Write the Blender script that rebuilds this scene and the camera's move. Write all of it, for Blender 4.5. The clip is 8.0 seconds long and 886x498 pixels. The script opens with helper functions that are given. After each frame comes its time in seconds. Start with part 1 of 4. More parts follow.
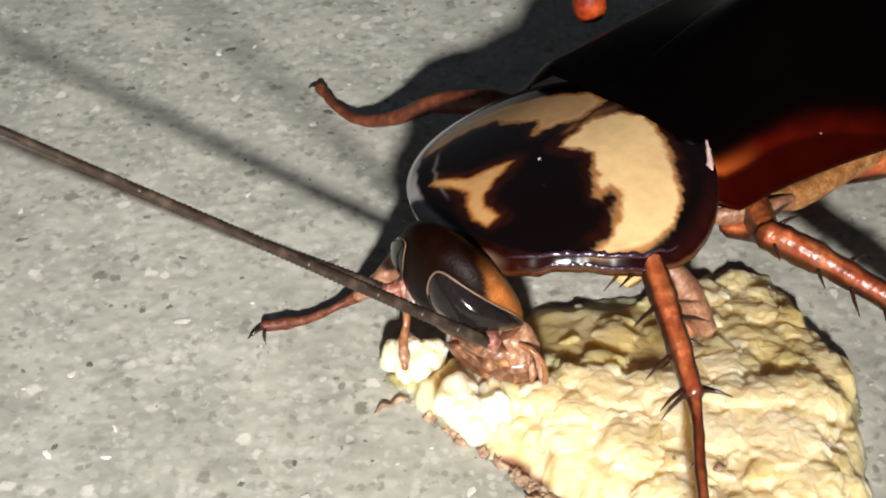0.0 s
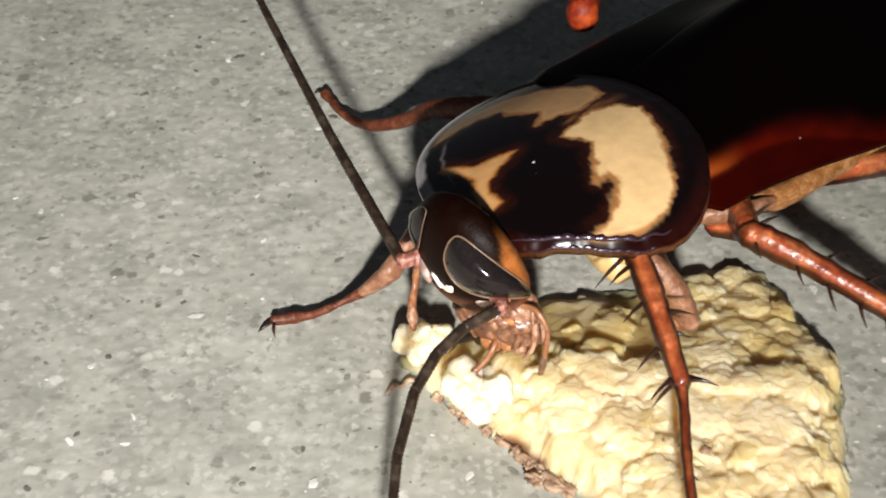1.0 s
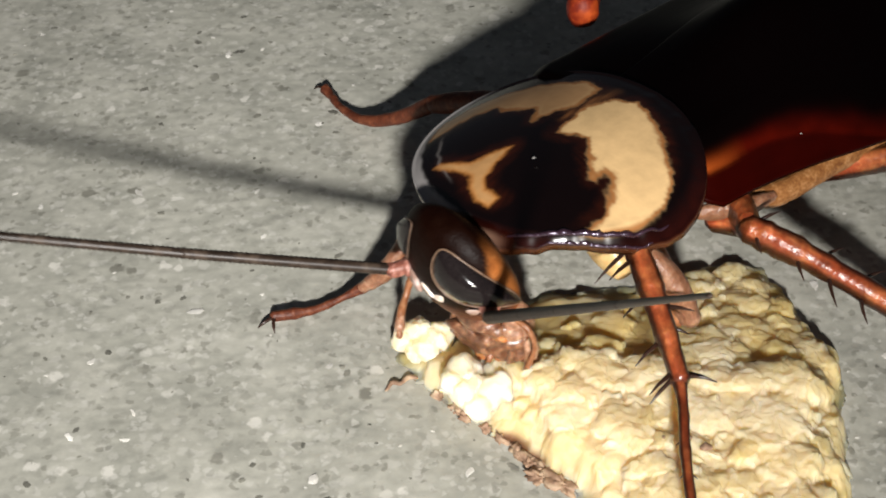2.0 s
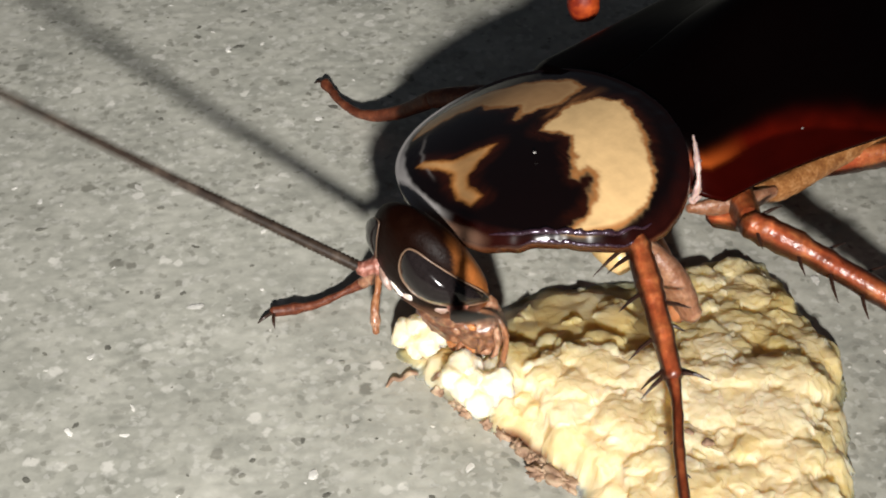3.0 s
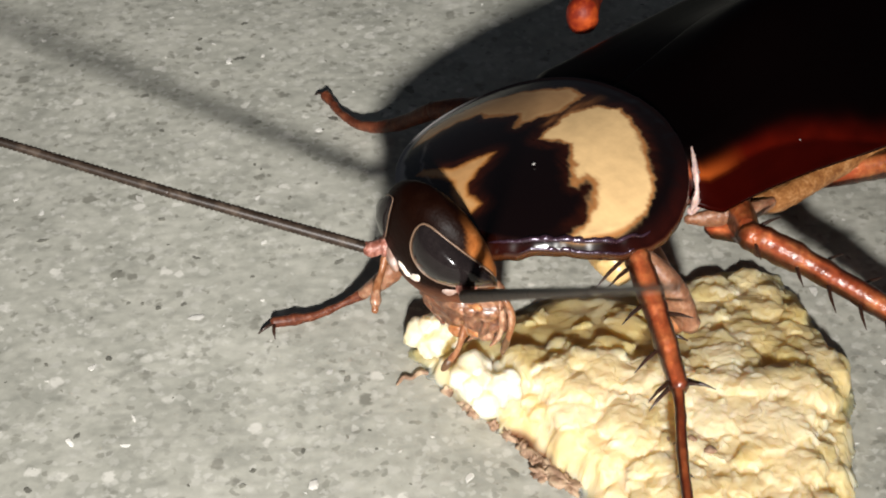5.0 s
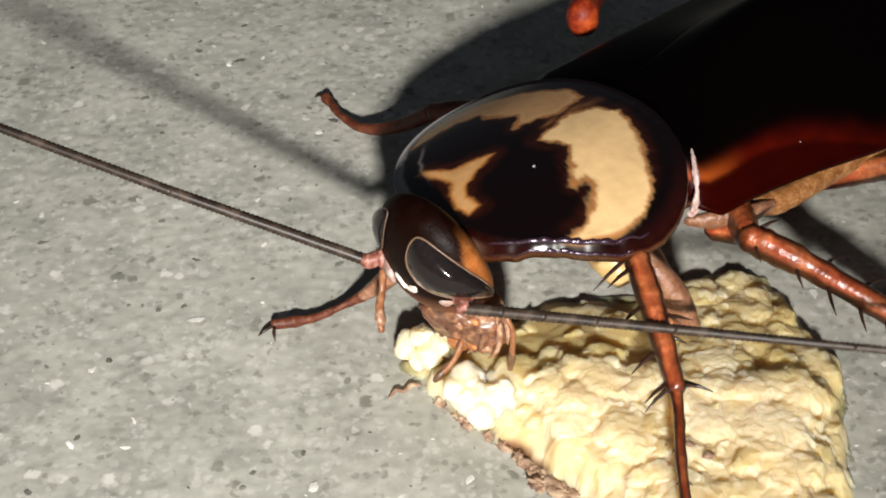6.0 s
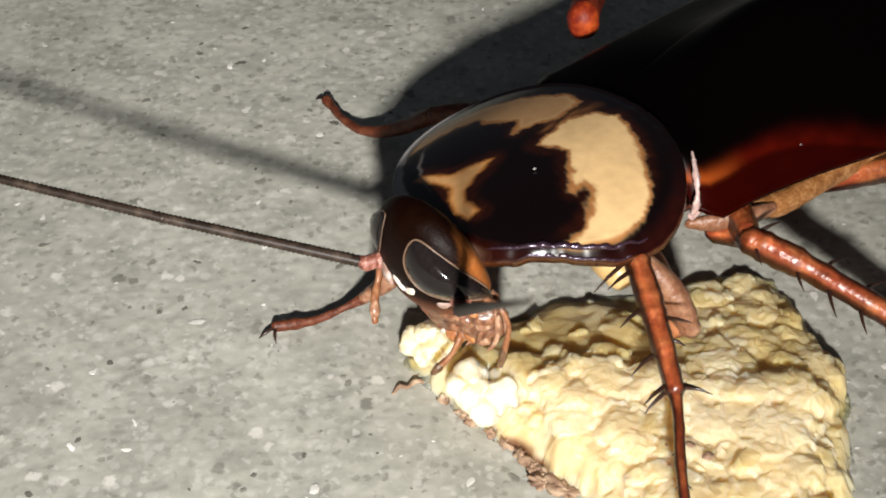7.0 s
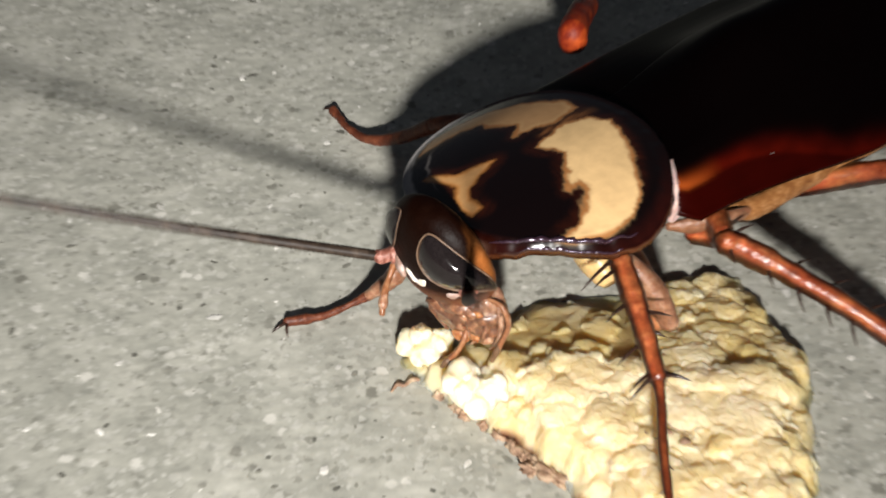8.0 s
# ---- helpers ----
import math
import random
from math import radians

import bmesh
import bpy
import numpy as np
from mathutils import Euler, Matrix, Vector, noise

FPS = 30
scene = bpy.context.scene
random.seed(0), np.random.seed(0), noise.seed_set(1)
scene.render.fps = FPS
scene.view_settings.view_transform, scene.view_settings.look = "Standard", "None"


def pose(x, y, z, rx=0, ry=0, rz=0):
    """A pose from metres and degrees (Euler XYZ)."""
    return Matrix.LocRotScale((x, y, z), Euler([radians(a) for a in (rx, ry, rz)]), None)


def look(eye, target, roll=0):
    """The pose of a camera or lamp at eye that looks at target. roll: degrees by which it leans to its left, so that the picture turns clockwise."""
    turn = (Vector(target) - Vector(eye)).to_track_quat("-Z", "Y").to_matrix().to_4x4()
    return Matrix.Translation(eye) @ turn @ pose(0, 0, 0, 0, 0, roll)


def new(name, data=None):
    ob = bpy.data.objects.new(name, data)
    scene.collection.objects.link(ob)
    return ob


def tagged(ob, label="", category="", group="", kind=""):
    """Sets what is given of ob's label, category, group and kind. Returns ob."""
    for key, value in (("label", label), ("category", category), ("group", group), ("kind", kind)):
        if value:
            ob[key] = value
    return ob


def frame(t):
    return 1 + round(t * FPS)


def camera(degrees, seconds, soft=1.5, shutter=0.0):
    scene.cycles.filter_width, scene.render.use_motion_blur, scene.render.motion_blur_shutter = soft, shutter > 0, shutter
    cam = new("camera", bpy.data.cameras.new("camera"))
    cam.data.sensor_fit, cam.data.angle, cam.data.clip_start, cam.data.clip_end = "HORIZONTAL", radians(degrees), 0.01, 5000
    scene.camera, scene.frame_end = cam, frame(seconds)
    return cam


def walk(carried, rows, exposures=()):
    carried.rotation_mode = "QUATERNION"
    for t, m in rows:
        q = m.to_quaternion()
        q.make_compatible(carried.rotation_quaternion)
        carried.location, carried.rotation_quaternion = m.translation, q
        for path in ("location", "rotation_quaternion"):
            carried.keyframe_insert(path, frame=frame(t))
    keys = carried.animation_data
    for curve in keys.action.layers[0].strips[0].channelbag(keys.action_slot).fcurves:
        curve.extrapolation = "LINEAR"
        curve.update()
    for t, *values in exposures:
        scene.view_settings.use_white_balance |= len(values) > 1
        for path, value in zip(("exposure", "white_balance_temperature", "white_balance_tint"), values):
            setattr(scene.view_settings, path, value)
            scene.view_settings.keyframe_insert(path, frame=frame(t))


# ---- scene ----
MM = 0.001  # the scene is macro: lengths below are in millimetres


def mm(x, y, z, rx=0, ry=0, rz=0):
    return pose(x * MM, y * MM, z * MM, rx, ry, rz)


# ---- camera ----
PITCH, REACH = radians(40.0), 46.0
cam = camera(30, 8.0, soft=1.9, shutter=0.9)


def aim(zoom, dx, dy):
    """A hand-held pose: zoom draws nearer, dx and dy are small turns."""
    fore = Vector((0, math.cos(PITCH), -math.sin(PITCH)))
    rise = Vector((0, math.sin(PITCH), math.cos(PITCH)))
    k = math.tan(radians(15)) / 784
    eye = fore * (-REACH / zoom * MM)
    way = fore + Vector((1, 0, 0)) * (-dx * k) + rise * (dy * k)
    return look(eye, eye + way)


walk(cam, [(t, aim(z, dx, dy)) for t, z, dx, dy in (
    (0.0, 1.0544, -0.3, -5.2), (0.1, 1.0500, -1.5, -2.0), (0.2, 1.0076, -1.8, -2.1), (0.3, 0.9800, -3.4, -4.6),
    (0.4, 0.9365, -4.6, -6.1), (0.5, 0.9146, -4.2, -6.1), (0.6, 0.9150, -4.2, -4.8), (0.7, 0.9165, -3.6, -3.2),
    (0.8, 0.9152, -3.8, -3.4), (0.9, 0.9310, -4.0, -5.7), (1.0, 1.0026, -0.4, -7.9), (1.1, 1.0026, -0.4, -8.6),
    (1.5, 1.0026, -0.4, -10.3), (3.0, 1.0055, 0.4, -24.2), (3.5, 1.0041, 0.2, -17.8), (4.0, 1.0051, 0.5, -22.5),
    (5.5, 1.0000, -0.3, 1.6), (6.0, 1.0011, 0.1, -1.0), (6.5, 1.0000, 0.0, 0.0), (7.0, 1.0004, 1.3, 3.3),
    (7.5, 0.9991, 0.7, 0.2), (7.8, 0.9970, 0.5, 1.0), (7.9, 0.9660, 0.0, 2.5), (8.0, 0.9295, -0.2, 4.4))],
     exposures=((0.0, 0.16), (0.5, 0.14), (1.0, 0.10), (1.5, -0.08), (3.0, -0.06), (4.0, 0.06), (5.5, 0.02), (8.0, 0.03)))

# ---- light: a dim room at night, and the torch beside the camera ----
world = bpy.data.worlds.new("night_room")
world.use_nodes = True
world.node_tree.nodes["Background"].inputs[0].default_value = (0.84, 0.93, 1.12, 1)
world.node_tree.nodes["Background"].inputs[1].default_value = 0.048
scene.world = world

torch = new("torch", bpy.data.lights.new("torch", "AREA"))
torch.data.shape, torch.data.size, torch.data.energy = "DISK", 4.5 * MM, 0.0198
torch.data.spread = radians(62)
torch.data.color = (1.0, 0.97, 0.93)
T_ELEV, T_AZ, T_FAR = radians(26), radians(1), 85
torch.matrix_world = look(
    Vector((math.sin(T_AZ) * math.cos(T_ELEV), -math.cos(T_AZ) * math.cos(T_ELEV), math.sin(T_ELEV))) * (T_FAR * MM),
    (-0.006, 0.003, 0.002))

# ---- materials ----


def mat(name, ramp, rough=0.5, scale=900.0, fine=5000.0, bump=0.2, depth=0.05, coat=0.0, sss=0.0, sss_mm=0.3,
        sss_colour=None, attribute=None, spec=0.5, random_tint=0.0):
    """A surface: ramp colours over noise at two scales, or a colour attribute times that noise; with bump, gloss and some scattering."""
    m = bpy.data.materials.new(name)
    m.use_nodes = True
    nodes, links = m.node_tree.nodes, m.node_tree.links
    bsdf = nodes["Principled BSDF"]
    place = nodes.new("ShaderNodeTexCoord")
    big, small = nodes.new("ShaderNodeTexNoise"), nodes.new("ShaderNodeTexNoise")
    for n, s, d in ((big, scale, 5), (small, fine, 4)):
        links.new(place.outputs["Object"], n.inputs["Vector"])
        n.inputs["Scale"].default_value, n.inputs["Detail"].default_value = s, d
    mix = nodes.new("ShaderNodeMix")
    mix.inputs[0].default_value = 0.35
    links.new(big.outputs[0], mix.inputs[2])
    links.new(small.outputs[0], mix.inputs[3])
    colour = nodes.new("ShaderNodeValToRGB")
    e = colour.color_ramp.elements
    while len(e) < len(ramp):
        e.new(0.5)
    for i, c in enumerate(ramp):
        e[i].position = 0.3 + 0.4 * i / max(1, len(ramp) - 1)
        e[i].color = (*c, 1)
    links.new(mix.outputs[0], colour.inputs[0])
    out = colour.outputs[0]
    if attribute:
        a = nodes.new("ShaderNodeVertexColor")
        a.layer_name = attribute
        times = nodes.new("ShaderNodeMix")
        times.data_type, times.blend_type = "RGBA", "MULTIPLY"
        times.inputs[0].default_value = 1.0
        links.new(a.outputs[0], times.inputs[6])
        links.new(out, times.inputs[7])
        out = times.outputs[2]
    if random_tint:
        info, hsv = nodes.new("ShaderNodeNewGeometry"), nodes.new("ShaderNodeHueSaturation")
        rng = nodes.new("ShaderNodeMapRange")
        rng.inputs[3].default_value, rng.inputs[4].default_value = 1 - random_tint, 1 + random_tint
        links.new(info.outputs["Random Per Island"], rng.inputs[0])
        links.new(rng.outputs[0], hsv.inputs["Value"])
        links.new(out, hsv.inputs["Color"])
        out = hsv.outputs[0]
    links.new(out, bsdf.inputs["Base Color"])
    r = nodes.new("ShaderNodeMapRange")
    r.inputs[3].default_value, r.inputs[4].default_value = max(0.02, rough - 0.08), min(1, rough + 0.1)
    links.new(big.outputs[0], r.inputs[0])
    links.new(r.outputs[0], bsdf.inputs["Roughness"])
    b = nodes.new("ShaderNodeBump")
    b.inputs["Strength"].default_value, b.inputs["Distance"].default_value = bump, depth * MM
    links.new(mix.outputs[0], b.inputs["Height"])
    links.new(b.outputs[0], bsdf.inputs["Normal"])
    bsdf.inputs["Specular IOR Level"].default_value = spec
    bsdf.inputs["Coat Weight"].default_value, bsdf.inputs["Coat Roughness"].default_value = coat, 0.12
    if sss:
        bsdf.inputs["Subsurface Weight"].default_value = sss
        bsdf.inputs["Subsurface Scale"].default_value = sss_mm * MM
        bsdf.inputs["Subsurface Radius"].default_value = sss_colour or (1.0, 0.6, 0.3)
    return m


WHITE = [(1, 1, 1), (0.86, 0.86, 0.86), (1, 1, 1)]


def concrete_material():
    """Cement with sand: grains of many greys, some pale, some dark, in a mottled paste."""
    m = mat("concrete", [(0.25, 0.25, 0.215), (0.36, 0.355, 0.305), (0.47, 0.46, 0.40)], rough=0.8, scale=600, fine=3000,
            bump=0.5, depth=0.05, spec=0.3)
    nodes, links = m.node_tree.nodes, m.node_tree.links
    bsdf = nodes["Principled BSDF"]
    base = bsdf.inputs["Base Color"].links[0].from_socket
    place = nodes["Texture Coordinate"]
    stir = nodes.new("ShaderNodeTexNoise")
    stir.inputs["Scale"].default_value, stir.inputs["Detail"].default_value = 4200, 2
    links.new(place.outputs["Object"], stir.inputs["Vector"])
    move = nodes.new("ShaderNodeVectorMath")
    move.operation = "MULTIPLY_ADD"
    move.inputs[1].default_value = (0.00035, 0.00035, 0.00035)
    links.new(stir.outputs["Color"], move.inputs[0])
    links.new(place.outputs["Object"], move.inputs[2])
    for scale, low, tone, most in ((3000, 0.70, (0.47, 0.46, 0.41), 0.55), (3400, 0.72, (0.25, 0.245, 0.21), 0.5),
                                   (4600, 0.80, (0.50, 0.49, 0.44), 0.6), (4200, 0.86, (0.17, 0.165, 0.135), 0.55),
                                   (2300, 0.96, (0.13, 0.125, 0.10), 0.7), (2700, 0.95, (0.64, 0.62, 0.56), 0.7)):
        v = nodes.new("ShaderNodeTexVoronoi")
        v.inputs["Scale"].default_value = scale
        links.new(move.outputs[0], v.inputs["Vector"])
        pick = nodes.new("ShaderNodeSeparateColor")
        links.new(v.outputs["Color"], pick.inputs[0])
        some = nodes.new("ShaderNodeMapRange")
        some.inputs[1].default_value, some.inputs[2].default_value = low, low + 0.03
        some.inputs[3].default_value, some.inputs[4].default_value = 0.0, most
        links.new(pick.outputs[0], some.inputs[0])
        core = nodes.new("ShaderNodeMapRange")
        core.inputs[1].default_value, core.inputs[2].default_value = 0.35, 0.55
        core.inputs[3].default_value, core.inputs[4].default_value = 1.0, 0.0
        links.new(v.outputs["Distance"], core.inputs[0])
        both = nodes.new("ShaderNodeMath")
        both.operation = "MULTIPLY"
        links.new(core.outputs[0], both.inputs[0])
        links.new(some.outputs[0], both.inputs[1])
        over = nodes.new("ShaderNodeMix")
        over.data_type = "RGBA"
        over.inputs[7].default_value = (*tone, 1)
        links.new(both.outputs[0], over.inputs[0])
        links.new(base, over.inputs[6])
        base = over.outputs[2]
    links.new(base, bsdf.inputs["Base Color"])
    return m


CONCRETE = concrete_material()
PALE_GRAIN = mat("pale_sand", [(0.5, 0.48, 0.42), (0.6, 0.58, 0.53), (0.78, 0.77, 0.72)], rough=0.5, bump=0.1, random_tint=0.2)
DARK_GRAIN = mat("dark_sand", [(0.11, 0.108, 0.09), (0.18, 0.175, 0.145), (0.27, 0.26, 0.22)], rough=0.6, random_tint=0.4)
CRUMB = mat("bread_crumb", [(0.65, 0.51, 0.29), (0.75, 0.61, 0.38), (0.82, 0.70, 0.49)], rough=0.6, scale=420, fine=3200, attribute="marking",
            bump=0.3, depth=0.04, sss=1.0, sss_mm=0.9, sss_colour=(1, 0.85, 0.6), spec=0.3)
CRUST = mat("bread_crust", [(0.10, 0.05, 0.03), (0.26, 0.16, 0.10), (0.50, 0.39, 0.26)], rough=0.7, scale=2200, bump=0.5, depth=0.08)
SHIELD = mat("shield_chitin", WHITE, rough=0.19, scale=350, fine=2500, bump=0.06, depth=0.02, attribute="marking", spec=0.5)
RIDGE = mat("ridge_chitin", [(0.012, 0.004, 0.006), (0.03, 0.012, 0.02)], rough=0.27, scale=5000, fine=15000, bump=0.35, depth=0.04, spec=1.0, coat=0.5)
RIDGE.node_tree.nodes["Principled BSDF"].inputs["Specular Tint"].default_value = (0.85, 0.78, 1.0, 1)
WING = mat("wing_chitin", WHITE, rough=0.34, scale=300, fine=1800, bump=0.1, depth=0.03, attribute="marking", spec=0.025)
LEG = mat("leg_chitin", [(0.11, 0.018, 0.006), (0.20, 0.040, 0.013), (0.33, 0.095, 0.032)], rough=0.3, scale=2400, fine=9000, bump=0.6, depth=0.10,
          coat=0.07, sss=0.15, sss_mm=0.2, sss_colour=(1, 0.35, 0.12), attribute="marking")
RUST = mat("rust_chitin", [(0.045, 0.012, 0.006), (0.085, 0.022, 0.01), (0.17, 0.055, 0.025)], rough=0.45, scale=4500, fine=15000, bump=0.7, depth=0.08, spec=0.25)
PALE_AMBER = mat("pale_amber_chitin", [(0.26, 0.09, 0.035), (0.37, 0.15, 0.065), (0.48, 0.24, 0.12)], rough=0.3, scale=700, bump=0.12,
                 sss=0.3, sss_mm=0.3, sss_colour=(1, 0.45, 0.2))
TAWNY = mat("tawny_chitin", [(0.45, 0.28, 0.11), (0.58, 0.40, 0.18), (0.66, 0.5, 0.26)], rough=0.35, scale=700, bump=0.1, sss=0.2)
TAN = mat("tan_chitin", [(0.22, 0.075, 0.02), (0.32, 0.12, 0.034), (0.42, 0.19, 0.07)], rough=0.45, scale=3600, fine=14000, bump=0.5, depth=0.05, spec=0.06, attribute="marking")
MOUTH = mat("mouth_chitin", [(0.045, 0.017, 0.010), (0.14, 0.058, 0.030), (0.38, 0.20, 0.11)], rough=0.3, scale=5500, fine=19000, bump=0.5, depth=0.06, coat=0.08,
            sss=0.25, sss_mm=0.2, sss_colour=(1, 0.4, 0.2))
PINK = mat("pink_skin", [(0.11, 0.048, 0.026), (0.29, 0.145, 0.085), (0.58, 0.40, 0.28)], rough=0.3, scale=5500, fine=19000, bump=0.5, depth=0.05, coat=0.08,
           sss=0.3, sss_mm=0.25, sss_colour=(1, 0.5, 0.3))
LOBE = mat("lobe_chitin", [(0.18, 0.06, 0.025), (0.33, 0.13, 0.05), (0.55, 0.27, 0.11)], rough=0.22, scale=4500, fine=14000, bump=0.3, sss=0.4, sss_mm=0.3,
           sss_colour=(1, 0.45, 0.15))
SOCKET = mat("socket_skin", [(0.10, 0.05, 0.035), (0.30, 0.19, 0.15), (0.55, 0.46, 0.42)], rough=0.4, scale=2200, fine=6000, bump=0.4, depth=0.05)
MARGIN = mat("belly_skin", [(0.12, 0.04, 0.012), (0.24, 0.10, 0.03), (0.40, 0.21, 0.09)], rough=0.45, scale=3500, fine=14000, bump=0.5, depth=0.08, spec=0.3)
THIGH = mat("thigh_chitin", [(0.12, 0.045, 0.02), (0.22, 0.10, 0.055), (0.36, 0.21, 0.13)], rough=0.35, scale=3200, fine=12000, bump=0.8, depth=0.1,
            sss=0.25, sss_mm=0.3, sss_colour=(1, 0.5, 0.25))
KNEE_RED = mat("knee_chitin", [(0.05, 0.004, 0.002), (0.17, 0.016, 0.005), (0.42, 0.07, 0.012)], rough=0.5, scale=1300, bump=0.5, spec=0.2)
PALP = mat("palp_chitin", [(0.12, 0.04, 0.016), (0.22, 0.085, 0.035), (0.36, 0.18, 0.09)], rough=0.32, scale=6000, fine=18000, bump=0.6)
DUST = mat("dust", [(0.2, 0.19, 0.18), (0.4, 0.38, 0.36)], rough=0.8)
RIM = mat("rim_chitin", [(0.10, 0.06, 0.035), (0.19, 0.115, 0.075)], rough=0.4)
EYE = mat("eye_facets", [(0.008, 0.006, 0.006), (0.012, 0.009, 0.009)], rough=0.10, scale=6000, fine=12000, bump=0.05, depth=0.01, spec=0.3)
SPINE = mat("spine_horn", [(0.014, 0.006, 0.004), (0.035, 0.014, 0.008)], rough=0.35)
CREAM = mat("cream_membrane", [(0.32, 0.19, 0.17), (0.62, 0.46, 0.42)], rough=0.4, scale=4000, fine=14000, bump=0.2, sss=0.2)
SPOT = mat("white_spot", [(0.6, 0.46, 0.36), (0.85, 0.74, 0.66)], rough=0.3, scale=3000, bump=0.3, sss=0.2)
ROOT = mat("feeler_root_skin", [(0.07, 0.02, 0.014), (0.22, 0.075, 0.05), (0.48, 0.27, 0.22)], rough=0.35, scale=8000, fine=20000, bump=0.9, depth=0.06)
PALP_TIP = mat("palp_tip_chitin", [(0.04, 0.02, 0.009), (0.10, 0.05, 0.022), (0.2, 0.11, 0.06)], rough=0.4, scale=2500, bump=0.3)
FEELER = mat("feeler_rings", [(0.010, 0.006, 0.004), (0.024, 0.015, 0.010), (0.06, 0.042, 0.03)], rough=0.42, spec=0.3, scale=2500, bump=0.1)

# ---- mesh helpers ----


def part(name, verts, faces, material, parent=None, label="", m=None, smooth=True, colours=None):
    """One mesh object from millimetre vertices, under its thing or part, at the pose m."""
    me = bpy.data.meshes.new(name)
    me.from_pydata([(v[0] * MM, v[1] * MM, v[2] * MM) for v in verts], [], faces)
    if colours is not None:
        a = me.color_attributes.new("marking", "FLOAT_COLOR", "POINT")
        a.data.foreach_set("color", np.array([(*c, 1.0) for c in colours], dtype=np.float32).ravel())
    me.polygons.foreach_set("use_smooth", [smooth] * len(me.polygons))
    me.materials.append(material)
    bm = bmesh.new()
    bm.from_mesh(me)
    bmesh.ops.recalc_face_normals(bm, faces=bm.faces)
    bm.to_mesh(me)
    bm.free()
    ob = new(name, me)
    if parent:
        ob.parent = parent
    if m is not None:
        ob.matrix_basis = m
    return tagged(ob, label=label)


def rings(loops):
    """Closed skin over equal-sized loops of points, capped at both ends."""
    n, verts, faces = len(loops[0]), [], []
    for loop in loops:
        verts += [tuple(p) for p in loop]
    for i in range(len(loops) - 1):
        for j in range(n):
            k = (j + 1) % n
            faces.append((i * n + j, i * n + k, (i + 1) * n + k, (i + 1) * n + j))
    faces.append(tuple(range(n))[::-1])
    faces.append(tuple(range((len(loops) - 1) * n, len(loops) * n)))
    return verts, faces


def tube(points, radii, sides=10, flat=1.0, jag=0.0, steps=0, seed=0):
    """A tapered limb along points; flat squeezes it sideways, steps adds rounded in-between rings."""
    rnd = random.Random(seed)
    pts, rad = [Vector(p) for p in points], list(radii)
    if steps:
        p2, r2 = [], []
        for i in range(len(pts) - 1):
            a, b, c, d = pts[max(0, i - 1)], pts[i], pts[i + 1], pts[min(len(pts) - 1, i + 2)]
            for s in range(steps):
                u = s / steps
                p2.append(0.5 * (2 * b + (c - a) * u + (2 * a - 5 * b + 4 * c - d) * u * u + (3 * b - a - 3 * c + d) * u ** 3))
                r2.append(rad[i] + (rad[i + 1] - rad[i]) * (u * u * (3 - 2 * u)))
        pts, rad = p2 + [pts[-1]], r2 + [rad[-1]]
    loops, side = [], Vector((0.31, 0.22, 0.92))
    for i, p in enumerate(pts):
        d = (pts[min(i + 1, len(pts) - 1)] - pts[max(i - 1, 0)]).normalized()
        side = (side - d * side.dot(d)).normalized()
        other = d.cross(side)
        loops.append([p + (side * math.cos(a) + other * (math.sin(a) * flat)) * (rad[i] * (1 + rnd.uniform(-jag, jag)))
                      for a in (2 * math.pi * j / sides for j in range(sides))])
    d0, d1 = (pts[0] - pts[1]).normalized(), (pts[-1] - pts[-2]).normalized()
    tip0 = [pts[0] + d0 * rad[0] * 0.5 + (q - pts[0]) * 0.55 for q in loops[0]]
    tip1 = [pts[-1] + d1 * rad[-1] * 0.5 + (q - pts[-1]) * 0.55 for q in loops[-1]]
    return rings([tip0, *loops, tip1])


def blob(rx, ry, rz, rows=14, cols=20, warp=None):
    """A rounded body with half-axes rx, ry, rz; warp bends its points."""
    loops = []
    for i in range(rows):
        a = math.pi * (i + 0.5) / rows
        loop = [Vector((rx * math.sin(a) * math.cos(b), ry * math.sin(a) * math.sin(b), rz * math.cos(a)))
                for b in (2 * math.pi * j / cols for j in range(cols))]
        loops.append([warp(p) for p in loop] if warp else loop)
    return rings(loops)


def shell(grid, thick):
    """A curved plate from rows of (point), with a rounded rim and a thickness."""
    nr, nc = len(grid), len(grid[0])
    verts = [tuple(p) for row in grid for p in row]
    verts += [(p[0], p[1], p[2] - thick) for row in grid for p in row]
    o, faces = nr * nc, []
    for i in range(nr - 1):
        for j in range(nc - 1):
            q = (i * nc + j, i * nc + j + 1, (i + 1) * nc + j + 1, (i + 1) * nc + j)
            faces += [q, tuple(o + k for k in q[::-1])]
    edge = [j for j in range(nc)] + [i * nc + nc - 1 for i in range(1, nr)]
    edge += [(nr - 1) * nc + j for j in range(nc - 2, -1, -1)] + [i * nc for i in range(nr - 2, 0, -1)]
    for a, b in zip(edge, edge[1:] + edge[:1]):
        faces.append((a, o + a, o + b, b))
    return verts, faces


def smooth_step(a, b, x):
    u = min(1, max(0, (x - a) / (b - a)))
    return u * u * (3 - 2 * u)


def inside(poly, x, y):
    """Signed distance to a closed outline, positive inside."""
    best, hit = 1e9, False
    for (ax, ay), (bx, by) in zip(poly, poly[1:] + poly[:1]):
        ex, ey, px, py = bx - ax, by - ay, x - ax, y - ay
        u = min(1, max(0, (px * ex + py * ey) / (ex * ex + ey * ey)))
        best = min(best, math.hypot(px - u * ex, py - u * ey))
        if (ay > y) != (by > y) and x < ax + (y - ay) / (by - ay) * (bx - ax):
            hit = not hit
    return best if hit else -best


# ---- ground ----


